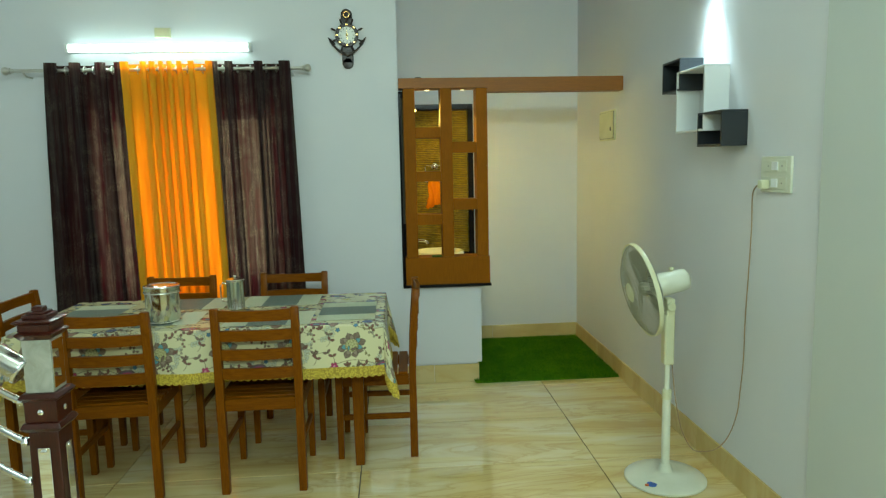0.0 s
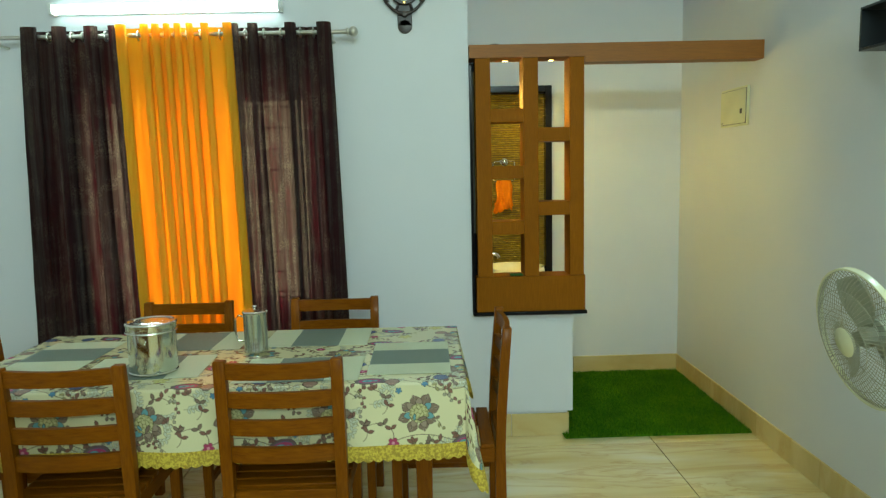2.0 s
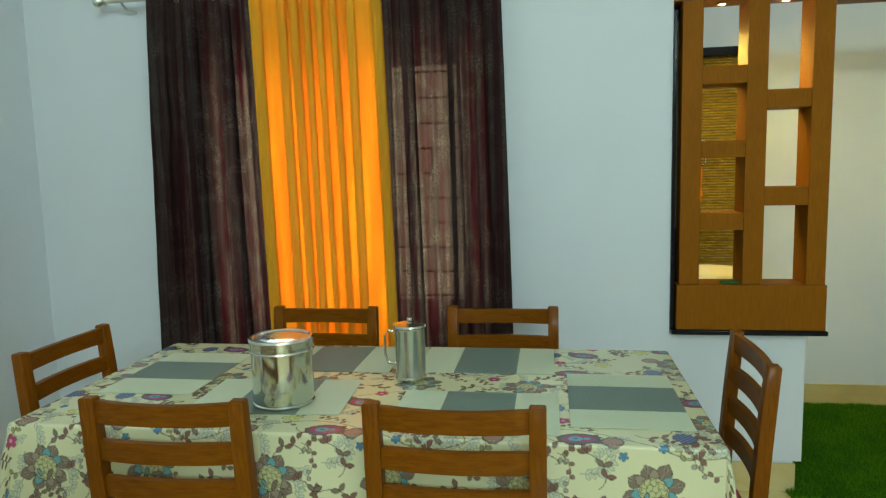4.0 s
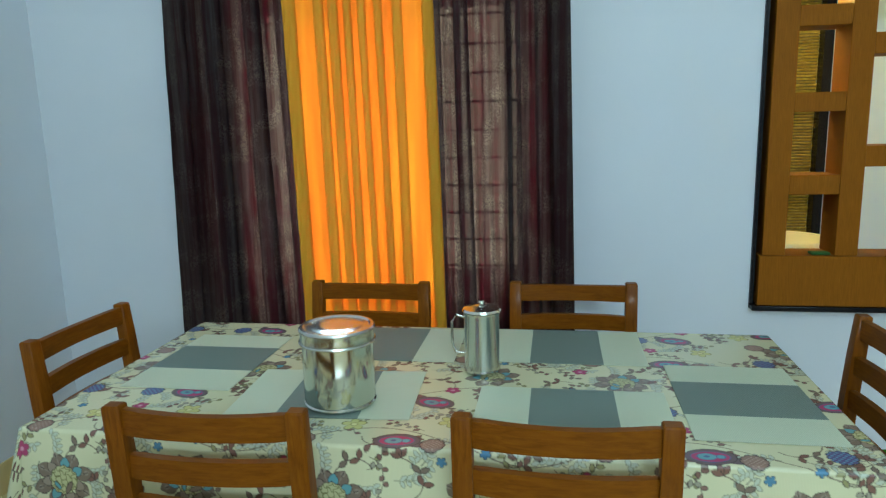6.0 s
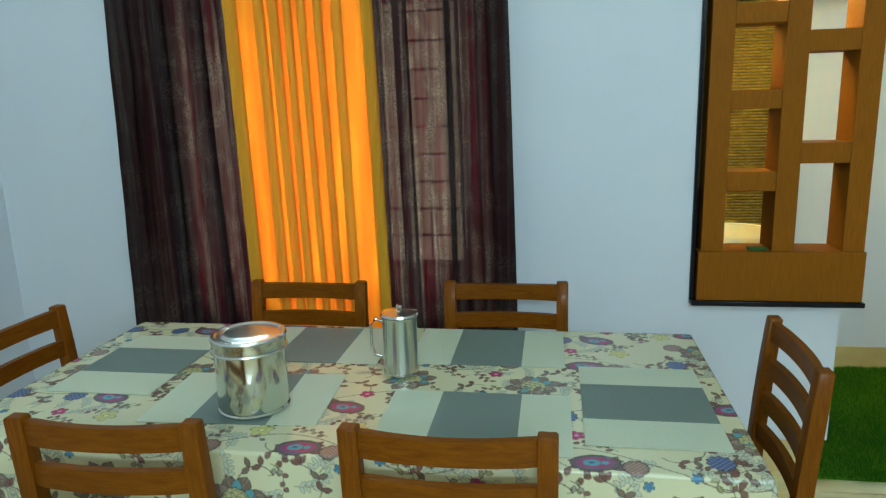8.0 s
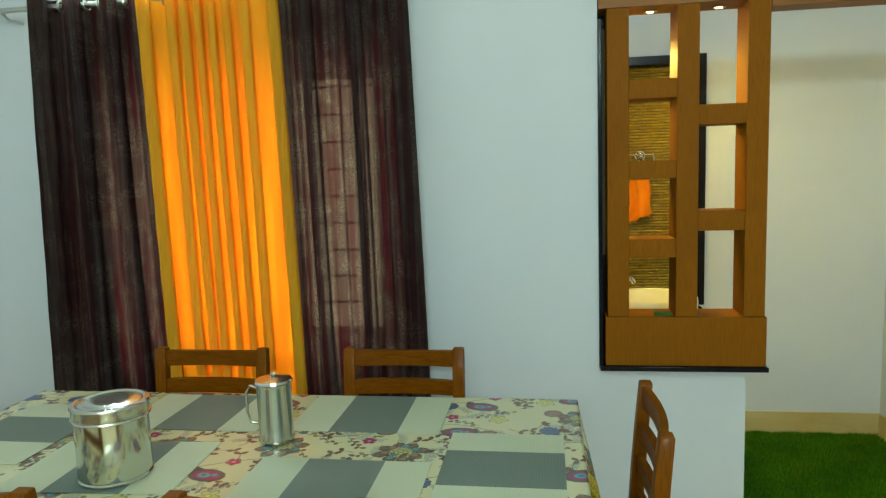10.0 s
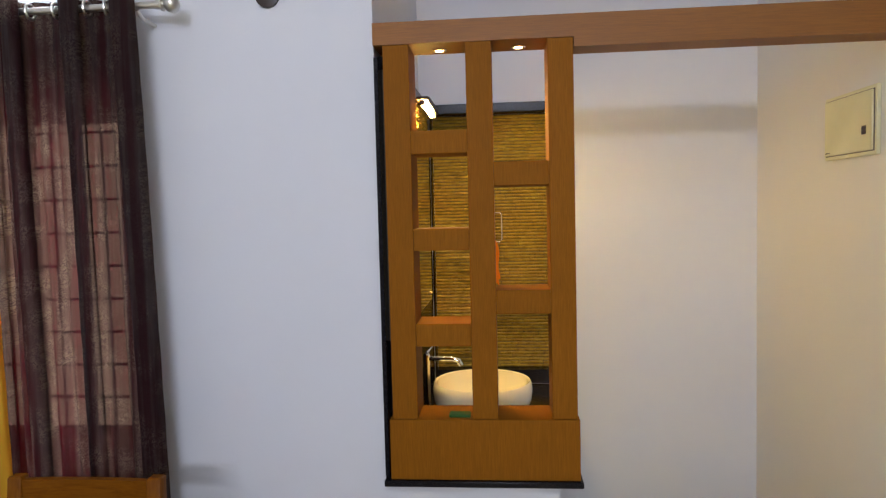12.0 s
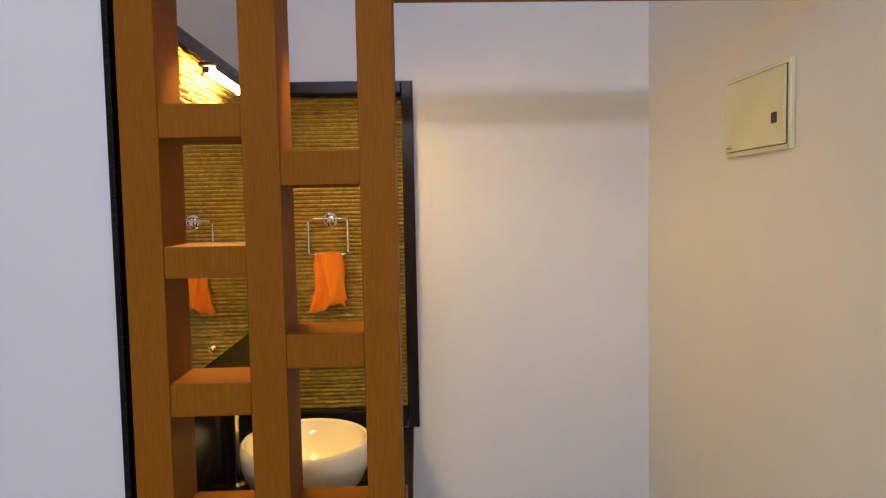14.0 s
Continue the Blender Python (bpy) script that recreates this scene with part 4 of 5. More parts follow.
def floral_print():
    """One repeat of the print, as an array of colours."""
    h, w = round(TILEV / RES), round(TILEU / RES)
    img = np.empty((h, w, 3))
    img[:] = (0.645, 0.61, 0.375)
    rs = np.random.RandomState(4)

    def patch(cx, cy, r):
        """The cells within r of a place, with their offsets; the print runs on over its edges."""
        k = int(r / RES) + 2
        iy, ix = np.arange(int(cy / RES) - k, int(cy / RES) + k + 1), np.arange(int(cx / RES) - k, int(cx / RES) + k + 1)
        dx, dy = np.meshgrid(ix * RES - cx, iy * RES - cy)
        gy, gx = np.meshgrid(iy % h, ix % w, indexing="ij")
        return dx, dy, gy, gx

    def put(p, mask, c):
        img[p[2][mask], p[3][mask]] = c

    def blossom(cx, cy, r, n, fill, edge, turn=0.0, deep=0.35, rim=0.0016):
        p = patch(cx, cy, r + 0.006)
        d, a = np.hypot(p[0], p[1]), np.arctan2(p[1], p[0]) + turn
        out = r * (1 - deep + deep * np.abs(np.cos(n * a / 2)) ** 0.7)
        put(p, d < out + rim, edge)
        put(p, d < out - rim * 0.3, fill)
        return p, d

    def oval(cx, cy, ra, rb, turn, fill, edge=None, rim=0.0016):
        p = patch(cx, cy, ra + 0.006)
        c, s = math.cos(turn), math.sin(turn)
        u, v = p[0] * c + p[1] * s, -p[0] * s + p[1] * c
        if edge is not None:
            put(p, (u / (ra + rim)) ** 2 + (v / (rb + rim)) ** 2 < 1, edge)
        put(p, (u / ra) ** 2 + (v / rb) ** 2 < 1, fill)

    def leaf(cx, cy, length, width, turn, fill, edge=None, rib=None):
        p = patch(cx, cy, length + 0.004)
        c, s = math.cos(turn), math.sin(turn)
        u, v = (p[0] * c + p[1] * s) / length, -p[0] * s + p[1] * c
        prof = width * np.sin(np.pi * np.clip(u, 0, 1)) ** 0.8
        inside = (u > 0) & (u < 1)
        if edge is not None:
            put(p, (u > -0.02) & (u < 1.04) & (np.abs(v) < prof + 0.0014), edge)
        put(p, inside & (np.abs(v) < prof), fill)
        if rib is not None:
            put(p, inside & (np.abs(v) < 0.0009) & (u < 0.85), rib)

    def vine(pts, width, c):
        for (x0, y0), (x1, y1) in zip(pts, pts[1:]):
            far = math.hypot(x1 - x0, y1 - y0)
            for k in range(int(far / 0.001) + 1):
                q = k * 0.001 / max(far, 1e-6)
                p = patch(x0 + (x1 - x0) * q, y0 + (y1 - y0) * q, width)
                put(p, np.hypot(p[0], p[1]) < width, c)

    taupe, taupe2, dark = (0.20, 0.145, 0.105), (0.29, 0.225, 0.17), (0.050, 0.036, 0.032)
    olive, aqua, mag, blue = (0.36, 0.36, 0.15), (0.15, 0.32, 0.35), (0.36, 0.05, 0.13), (0.09, 0.12, 0.24)
    plum, yellow, wine, grey = (0.14, 0.095, 0.10), (0.60, 0.55, 0.20), (0.20, 0.10, 0.075), (0.25, 0.24, 0.16)
    stem = (0.16, 0.12, 0.09)
    # faint line sprigs
    for _ in range(50):
        cx, cy, a = rs.uniform(0, TILEU), rs.uniform(0, TILEV), rs.uniform(0, 6.3)
        vine([(cx + k * 0.012 * math.cos(a + 0.12 * k), cy + k * 0.012 * math.sin(a + 0.12 * k)) for k in range(5)], 0.0012, grey)
        for k in range(1, 5):
            for s in (-1, 1):
                leaf(cx + k * 0.012 * math.cos(a + 0.12 * k), cy + k * 0.012 * math.sin(a + 0.12 * k), 0.015, 0.0035, a + 0.85 * s, (0.52, 0.53, 0.40), grey)
    # winding stems with clusters of leaves
    vine([(x, 0.11 + 0.045 * math.sin(x * 11.22)) for x in np.arange(0, 0.57, 0.01)], 0.0012, stem)
    vine([(x, 0.34 + 0.050 * math.sin(x * 11.22 + 2.2)) for x in np.arange(0, 0.57, 0.01)], 0.0012, stem)
    for x0, y0, a, L in ((0.05, 0.14, 1.2, 0.09), (0.22, 0.11, 1.9, 0.10), (0.41, 0.08, 1.3, 0.09), (0.10, 0.37, -1.0, 0.09), (0.30, 0.31, 1.5, 0.08), (0.47, 0.35, -1.4, 0.10), (0.52, 0.14, 0.6, 0.08), (0.35, 0.13, -0.6, 0.07), (0.23, 0.40, 0.4, 0.07), (0.02, 0.22, 0.5, 0.08), (0.31, 0.20, 2.4, 0.08), (0.19, 0.29, -0.4, 0.08), (0.50, 0.27, 2.0, 0.08), (0.12, 0.05, 0.3, 0.08), (0.43, 0.45, 0.9, 0.08)):
        pts = [(x0 + L * k * math.cos(a + 1.4 * k), y0 + L * k * math.sin(a + 1.4 * k)) for k in np.linspace(0, 1, 9)]
        vine(pts, 0.0011, stem)
        for k in (3, 5, 8):
            for s in (-0.9, 0.0, 0.9) if k == 8 else (-1.0, 1.0):
                leaf(pts[k][0], pts[k][1], 0.020, 0.0048, a + 1.4 * k / 8 + s, wine if k != 5 else taupe, dark)
    # small trailing twigs
    tones = (wine, taupe, (0.30, 0.27, 0.12), (0.24, 0.13, 0.10), (0.33, 0.30, 0.22))
    for q in range(22):
        x0, y0, a, bend = rs.uniform(0, TILEU), rs.uniform(0, TILEV), rs.uniform(0, 6.3), rs.uniform(-1.6, 1.6)
        pts = [(x0 + 0.075 * k * math.cos(a + bend * k), y0 + 0.075 * k * math.sin(a + bend * k)) for k in np.linspace(0, 1, 8)]
        vine(pts, 0.0009, stem)
        for k in range(1, 8):
            s = 0.95 if k % 2 else -0.95
            leaf(pts[k][0], pts[k][1], rs.uniform(0.010, 0.017), 0.0038, a + bend * k / 7 * 1.5 + s, tones[(q + k // 3) % 5], dark)
    # lotus blossoms: two rings of petals round a scaled heart
    for cx, cy, t in ((0.13, 0.22, 0.3), (0.42, 0.21, 1.1), (0.28, 0.445, 2.0)):
        for k in range(8):
            b = t + 0.785 * k
            leaf(cx + 0.026 * math.cos(b + 0.08 * math.sin(3 * b)), cy + 0.026 * math.sin(b), 0.034 + 0.006 * math.sin(2 * b + t), 0.0150, b, taupe, dark, taupe2)
            leaf(cx + 0.046 * math.cos(b), cy + 0.046 * math.sin(b), 0.013, 0.0050, b, taupe2, None, dark)
        for k in range(7):
            b = t + 0.35 + 0.898 * k
            leaf(cx + 0.020 * math.cos(b), cy + 0.020 * math.sin(b), 0.027, 0.0095, b, aqua if k % 3 == 0 else taupe2, dark)
        p, d = blossom(cx, cy, 0.030, 12, (0.50, 0.47, 0.24), dark, t, 0.12, 0.0012)
        q1, q2 = p[0] * math.cos(t) + p[1] * math.sin(t), p[1] * math.cos(t) - p[0] * math.sin(t)
        put(p, (d < 0.029) & (np.abs(np.sin(q1 * 260 + 0.6 * np.sin(q2 * 400))) < 0.26), (0.17, 0.16, 0.06))
        put(p, (d < 0.029) & (np.abs(np.sin(q2 * 230 + 0.8 * np.sin(q1 * 330))) < 0.24), (0.17, 0.16, 0.06))
        oval(cx + 0.010, cy - 0.016, 0.013, 0.0045, t, taupe, dark)
        oval(cx - 0.014, cy - 0.012, 0.009, 0.0035, t + 1.2, aqua, dark)
    # paisleys
    for cx, cy, t in ((0.27, 0.12, 0.25), (0.54, 0.34, 0.1), (0.02, 0.06, 2.9)):
        leaf(cx + 0.024 * math.cos(t), cy + 0.024 * math.sin(t), 0.036, 0.012, t - 0.8, plum, dark)
        oval(cx, cy, 0.044, 0.027, t, plum, dark)
        oval(cx, cy, 0.033, 0.018, t, mag, blue, 0.0016)
        oval(cx - 0.006, cy, 0.016, 0.011, t, aqua, blue)
        oval(cx - 0.006, cy + 0.001, 0.006, 0.004, t, blue)
        oval(cx + 0.018, cy + 0.002, 0.007, 0.006, t, aqua, blue)
    # clustered round heads
    for cx, cy in ((0.34, 0.06), (0.20, 0.36), (0.49, 0.06)):
        p, d = blossom(cx, cy, 0.025, 11, (0.10, 0.085, 0.19), dark, 0.2, 0.18)
        put(p, (d < 0.024) & (np.sin(p[0] * 560) * np.sin(p[1] * 560 + 1) > 0.2), (0.14, 0.24, 0.36))
    for cx, cy in ((0.05, 0.33), (0.36, 0.33), (0.21, 0.02)):
        p, d = blossom(cx, cy, 0.023, 10, (0.27, 0.165, 0.125), dark, 0.6, 0.10)
        put(p, (d < 0.018) & (np.sin(p[0] * 700) * np.sin(p[1] * 700) > 0.3), (0.42, 0.30, 0.23))
    for cx, cy, t in ((0.07, 0.43, 0.2), (0.44, 0.40, 0.8), (0.19, 0.10, 0.5)):
        blossom(cx, cy, 0.025, 5, yellow, (0.13, 0.11, 0.03), t, 0.62)
        oval(cx, cy, 0.006, 0.006, 0, (0.75, 0.68, 0.3), (0.22, 0.18, 0.05))
    for cx, cy, t in ((0.05, 0.13, 0.2), (0.33, 0.27, 0.8), (0.51, 0.44, 0.5)):
        blossom(cx, cy, 0.017, 5, mag, wine, t, 0.4, 0.0014)
        oval(cx, cy, 0.0045, 0.0045, 0, (0.6, 0.25, 0.35))
    for cx, cy in ((0.31, 0.16), (0.07, 0.29), (0.38, 0.43), (0.15, 0.31)):
        blossom(cx, cy, 0.010, 5, (0.10, 0.22, 0.34), dark, 0.3, 0.5, 0.001)
    soft = (img + np.roll(img, 1, 0) + np.roll(img, 1, 1) + np.roll(img, (1, 1), (0, 1))) / 4
    return soft


PRINTIMG = floral_print()


def print_at(u, v):
    h, w = PRINTIMG.shape[:2]
    u, v = u / 1.05, v / 1.05 - 0.13
    return PRINTIMG[((v % TILEV) / RES).astype(int) % h, ((u % TILEU) / RES).astype(int) % w]


def table_cloth():
    cloth_top = thing("table_cloth", pose(-0.566, 4.236, TZ), "cream oilcloth with floral print and yellow lace hem", "tablecloth")
    x0, x1, y0, y1, st = TX0 - 0.002, TX1 + 0.002, TY0 - 0.002, TY1 + 0.002, 0.0018
    off = np.array((-0.566, 4.236, TZ))

    def sheet(P, C, name, material, closed, label=""):
        r, c = P.shape[:2]
        idx = np.arange(r * c).reshape(r, c)
        if closed:
            idx = np.concatenate([idx, idx[:, :1]], 1)
        q = np.stack([idx[:-1, :-1], idx[:-1, 1:], idx[1:, 1:], idx[1:, :-1]], -1).reshape(-1, 4)
        me = bpy.data.meshes.new(name)
        me.from_pydata((P.reshape(-1, 3) - off).tolist(), [], q.tolist())
        if C is not None:
            at = me.color_attributes.new("print", "FLOAT_COLOR", "POINT")
            at.data.foreach_set("color", np.concatenate([C.reshape(-1, 3), np.ones((r * c, 1))], 1).ravel())
        me.polygons.foreach_set("use_smooth", [True] * len(me.polygons))
        me.materials.append(material)
        ob = new(name, me)
        ob.parent = cloth_top
        return tagged(ob, label)

    e = 0.008
    xs, ys = np.arange(x0 + e, x1 - e + st, st), np.arange(y0 + e, y1 - e + st, st)
    xs, ys = np.linspace(x0 + e, x1 - e, len(xs)), np.linspace(y0 + e, y1 - e, len(ys))
    XX, YY = np.meshgrid(xs, ys)
    ZZ = TZ + 0.0012 * np.sin(XX * 9 + 1) * np.sin(YY * 11) * 0.5
    sheet(np.stack([XX, YY, ZZ], -1), print_at(XX, YY), "top_sheet", CLOTHPRINT, False)

    # the hanging skirt: outline points with outward directions, then down the drop
    base, dirs, along = [], [], []
    def side(a, b, d):
        n2 = int(np.hypot(*(np.subtract(b, a))) / st)
        for k in range(n2):
            f = k / n2
            base.append((a[0] + (b[0] - a[0]) * f, a[1] + (b[1] - a[1]) * f))
            dirs.append(math.atan2(d[1], d[0]))
    def corner(p, a0, a1):
        for k in range(110):
            base.append(p)
            dirs.append(a0 + (a1 - a0) * k / 110)
    h = math.pi / 2
    side((x0 + e, y0 + e), (x1 - e, y0 + e), (0, -1)); corner((x1 - e, y0 + e), -h, 0)
    side((x1 - e, y0 + e), (x1 - e, y1 - e), (1, 0)); corner((x1 - e, y1 - e), 0, h)
    side((x1 - e, y1 - e), (x0 + e, y1 - e), (0, 1)); corner((x0 + e, y1 - e), h, 2 * h)
    side((x0 + e, y1 - e), (x0 + e, y0 + e), (-1, 0)); corner((x0 + e, y0 + e), 2 * h, 3 * h)
    B, A = np.array(base), np.array(dirs)
    D = np.stack([np.cos(A), np.sin(A)], 1)
    n3 = len(B)
    arcl = np.arange(n3) * st
    diag = np.abs(np.sin(2 * A))
    DROP, LACEW = 0.205, 0.045

    def at(s, k):
        """Place s metres down the cloth from the flat top's edge."""
        s = s * (1 + 0.40 * diag)
        bend = np.minimum(s / 0.012, 1.0) * h
        outw = np.where(s < 0.012, 0.008 * np.sin(bend), 0.008 + 0.05 * (s - 0.012) + (0.20 * diag) * (s - 0.012))
        down = np.where(s < 0.012, 0.008 * (1 - np.cos(bend)), s - 0.004)
        wav = np.clip((s - 0.03) / 0.2, 0, 1) * (0.012 * np.sin(arcl * 9.0 + 1.0) + 0.006 * np.sin(arcl * 23.0 + 2.0)) * (1 - 0.6 * diag)
        w2 = outw + np.maximum(wav, -outw * 0.5)
        return np.stack([B[:, 0] + D[:, 0] * w2, B[:, 1] + D[:, 1] * w2, TZ - down], 1)

    svals = np.concatenate([np.linspace(0, 0.012, 6), np.arange(0.0155, DROP, st)])
    P = np.stack([at(np.full(n3, s), 0) for s in svals])
    C = np.stack([print_at(B[:, 0] + D[:, 0] * s, B[:, 1] + D[:, 1] * s) for s in svals])
    sheet(P, C, "hanging_skirt", CLOTHPRINT, True)
    rows = 7
    scal = 0.008 * np.abs(np.sin(arcl * math.pi / 0.032))
    L = np.stack([at(DROP - 0.004 + (LACEW + scal) * k / (rows - 1), 0) + np.array([0, 0, 0]) for k in range(rows)])
    L[..., :2] += (D * 0.0018)[None]
    sheet(L, None, "lace_hem", LACE, True, "yellow scalloped lace hem")
    return cloth_top


table_cloth()


def placemat(cx, cy, along_x, band, jog=0.0):
    """A woven mat, half of it cream each side of a grey band."""
    t = thing("placemat", pose(cx, cy, TZ + 0.0012, 0, 0, (90 if along_x else 0) + jog), "woven cream placemat with a grey band across", "placemat", "placemats on the table")
    hw, hl = 0.140, 0.205
    part("end_field", box(-hw, hw, -hl, band[0], 0, 0.0016), MATCREAM, t)
    part("grey_band", box(-hw, hw, band[0], band[1], 0, 0.0017), MATGREY, t, "grey woven band")
    part("end_field", box(-hw, hw, band[1], hl, 0, 0.0016), MATCREAM, t)


BAND = (-0.088, 0.095)
placemat(0.105, 4.142, False, BAND)
placemat(-0.275, 4.475, True, (-0.095, 0.09))
placemat(-0.765, 4.460, True, (-0.095, 0.09))
placemat(-0.265, 4.025, True, (-0.095, 0.09))
placemat(-0.815, 4.095, True, (-0.095, 0.09), 3)
placemat(-1.205, 4.285, False, (-0.075, 0.10))

jar = thing("steel_canister", pose(-0.775, 4.044, TZ + 0.003), "round stainless steel canister with a lid on the table", "canister")
part("body", lathe([(0, 0), (0.072, 0), (0.078, 0.002), (0.080, 0.005), (0.080, 0.008), (0.077, 0.011), (0.0785, 0.014), (0.0785, 0.146), (0.079, 0.152), (0.076, 0.154), (0, 0.154)], 64), STEEL, jar)
part("lid", lathe([(0.081, 0.143), (0.084, 0.1435), (0.085, 0.146), (0.084, 0.149), (0.0815, 0.150), (0.0815, 0.168), (0.084, 0.172), (0.084, 0.175), (0.081, 0.179), (0.074, 0.180), (0.070, 0.1765), (0.058, 0.1765), (0.055, 0.179), (0.030, 0.1795), (0.0, 0.180)], 64), LIDSTEEL, jar, "flat steel lid with a raised rim")
jug = thing("steel_jug", pose(-0.480, 4.272, TZ + 0.003), "stainless steel water jug with lid and handle", "jug")
part("body", lathe([(0, 0), (0.041, 0), (0.0455, 0.004), (0.0455, 0.012), (0.0435, 0.02), (0.0435, 0.145), (0.047, 0.152), (0.045, 0.153), (0, 0.150)], 56), STEEL, jug)
part("lid", lathe([(0.0465, 0.153), (0.048, 0.155), (0.045, 0.160), (0.020, 0.167), (0.008, 0.1685), (0.005, 0.171), (0.008, 0.174), (0.007, 0.179), (0, 0.180)], 48), STEEL, jug, "domed steel lid with a knob")
part("handle", tube([(-0.043, 0, 0.135), (-0.062, -0.002, 0.142), (-0.074, -0.003, 0.125), (-0.074, -0.003, 0.07), (-0.066, -0.002, 0.045), (-0.043, 0, 0.042)], 0.0036, 10), STEEL, jug)

# ---------------------------------------------------------------- chairs
CW, CH = 0.390, 0.879


def chair():
    """Faces +y, its back at y = 0; origin on the floor under the middle of the back."""
    c = thing("dining_chair", pose(0, 0, 0), "brown teak ladder-back dining chair with a slatted seat", "chair", "chairs round the table")
    hw = CW / 2 - 0.018
    def back_y(z):
        return 0.0 if z < 0.44 else -0.030 * ((z - 0.44) / 0.445) ** 1.4
    for s in (-1, 1):
        b2 = bmesh.new()
        zs = [0.001, 0.15, 0.30, 0.44, 0.55, 0.66, 0.77, CH - 0.004, CH]
        rings = []
        for z in zs:
            w, d = 0.018, 0.020 - 0.004 * (z / CH)
            if z == CH:
                w, d = w - 0.004, d - 0.004
            y = back_y(z)
            rings.append([b2.verts.new((s * hw + q * w, y + r * d, z)) for q, r in ((-1, -1), (1, -1), (1, 1), (-1, 1))])
        for a, b in zip(rings, rings[1:]):
            for i in range(4):
                j = (i + 1) % 4
                b2.faces.new((a[i], a[j], b[j], b[i]))
        b2.faces.new(rings[0][::-1]); b2.faces.new(rings[-1])
        bmesh.ops.bevel(b2, geom=[e for e in b2.edges if abs(e.verts[0].co.z - e.verts[1].co.z) > 0.01], offset=0.004, segments=2, profile=0.5, affect="EDGES")
        part("rear_leg", b2, WOOD, c)
        part("front_leg", tapered(s * hw, 0.375, 0.001, 0.440, 0.030, 0.038), WOOD, c)
        part("side_rail", box(s * hw - 0.011, s * hw + 0.011, 0.019, 0.357, 0.385, 0.439, 0.002, seg=1), WOODY, c)
        part("side_stretcher", box(s * hw - 0.009, s * hw + 0.009, 0.019, 0.359, 0.205, 0.235, 0.003, seg=1), WOODY, c)
    for z0, z1 in ((0.819, 0.871), (0.728, 0.776), (0.638, 0.687), (0.548, 0.598)):
        b2 = bmesh.new()
        rows = []
        n2 = 14
        for i in range(n2 + 1):
            u = -1 + 2 * i / n2
            bow = -0.016 * (1 - u * u)
            x = u * (hw - 0.017)
            y = back_y((z0 + z1) / 2) + bow
            dip = 0.004 * (1 - u * u) if z1 > 0.87 else 0.0
            rows.append([b2.verts.new((x, y + d, z)) for d, z in ((-0.009, z0), (0.009, z0), (0.009, z1 - dip), (-0.009, z1 - dip))])
        for a, b in zip(rows, rows[1:]):
            for i in range(4):
                j = (i + 1) % 4
                b2.faces.new((a[i], a[j], b[j], b[i]))
        b2.faces.new(rows[0][::-1]); b2.faces.new(rows[-1])
        bmesh.ops.bevel(b2, geom=[e for e in b2.edges if abs(e.verts[0].co.z - e.verts[1].co.z) < 0.003 and abs(e.verts[0].co.x - e.verts[1].co.x) > 0.005], offset=0.003, segments=2, profile=0.5, affect="EDGES")
        part("back_rail", b2, WOODX, c)
    part("front_rail", box(-hw + 0.019, hw - 0.019, 0.365, 0.386, 0.385, 0.439, 0.002, seg=1), WOODX, c)
    part("rear_rail", box(-hw + 0.019, hw - 0.019, -0.010, 0.010, 0.395, 0.452, 0.002, seg=1), WOODX, c)
    for k in range(7):
        y = 0.024 + 0.0535 * k
        part("seat_slat", box(-hw - 0.016, hw + 0.016, y, y + 0.047, 0.440, 0.456, 0.004), WOODX, c)
    return c


ch = chair()
ch.matrix_basis = pose(-0.284, 3.788, 0, 0, 0, 0)
copy_thing(ch, pose(-0.936, 3.772, 0, 0, 0, 1.5))
copy_thing(ch, pose(-0.248, 4.737, 0, 0, 0, 180))
copy_thing(ch, pose(-0.893, 4.717, 0, 0, 0, 180))
copy_thing(ch, pose(0.426, 4.272, 0, 0, 0, 88.8))
copy_thing(ch, pose(-1.540, 4.250, 0, 0, 0, -91))

# ---------------------------------------------------------------- pedestal fan
FX, FY = 1.590, 3.690
fan = thing("pedestal_fan", pose(FX, FY, 0), "old ivory pedestal fan with wire grille, switched off", "fan")
base = part("base", lathe([(0, 0.001), (0.178, 0.001), (0.186, 0.006), (0.186, 0.014), (0.176, 0.022), (0.12, 0.030), (0.05, 0.036), (0.034, 0.044), (0.028, 0.060), (0.025, 0.085), (0, 0.085)], 64), FANWHITE, fan)
part("logo_patch", lathe([(0, 0.0255), (0.022, 0.0254), (0.024, 0.021), (0, 0.02)], 20, m=pose(-0.10, -0.095, 0.004)), BLUELOGO, base, "blue sticker patch")
part("logo_patch", lathe([(0, 0.0265), (0.009, 0.0264), (0.010, 0.022), (0, 0.021)], 14, m=pose(-0.125, -0.10, 0.003)), ORANGELOGO, base, "orange sticker patch")
part("outer_pole", lathe([(0, 0.08), (0.0195, 0.08), (0.0195, 0.40), (0, 0.40)], 24), FANWHITE, fan)
part("collar", lathe([(0, 0.395), (0.0215, 0.395), (0.0225, 0.40), (0.0225, 0.43), (0.018, 0.440), (0, 0.445)], 24), IVORY, fan)
part("inner_pole", lathe([(0, 0.44), (0.0125, 0.44), (0.0125, 0.60), (0, 0.60)], 20), FANWHITE, fan)
neck = box(-0.024, 0.024, -0.026, 0.026, 0.56, 0.80, 0.010, seg=3)
part("neck", neck, IVORY, fan)
part("pivot_knob", lathe([(0, 0), (0.020, 0), (0.020, 0.012), (0.016, 0.016), (0, 0.016)], 24, m=pose(0, -0.027, 0.835, 90, 0, 0)), IVORY, fan)
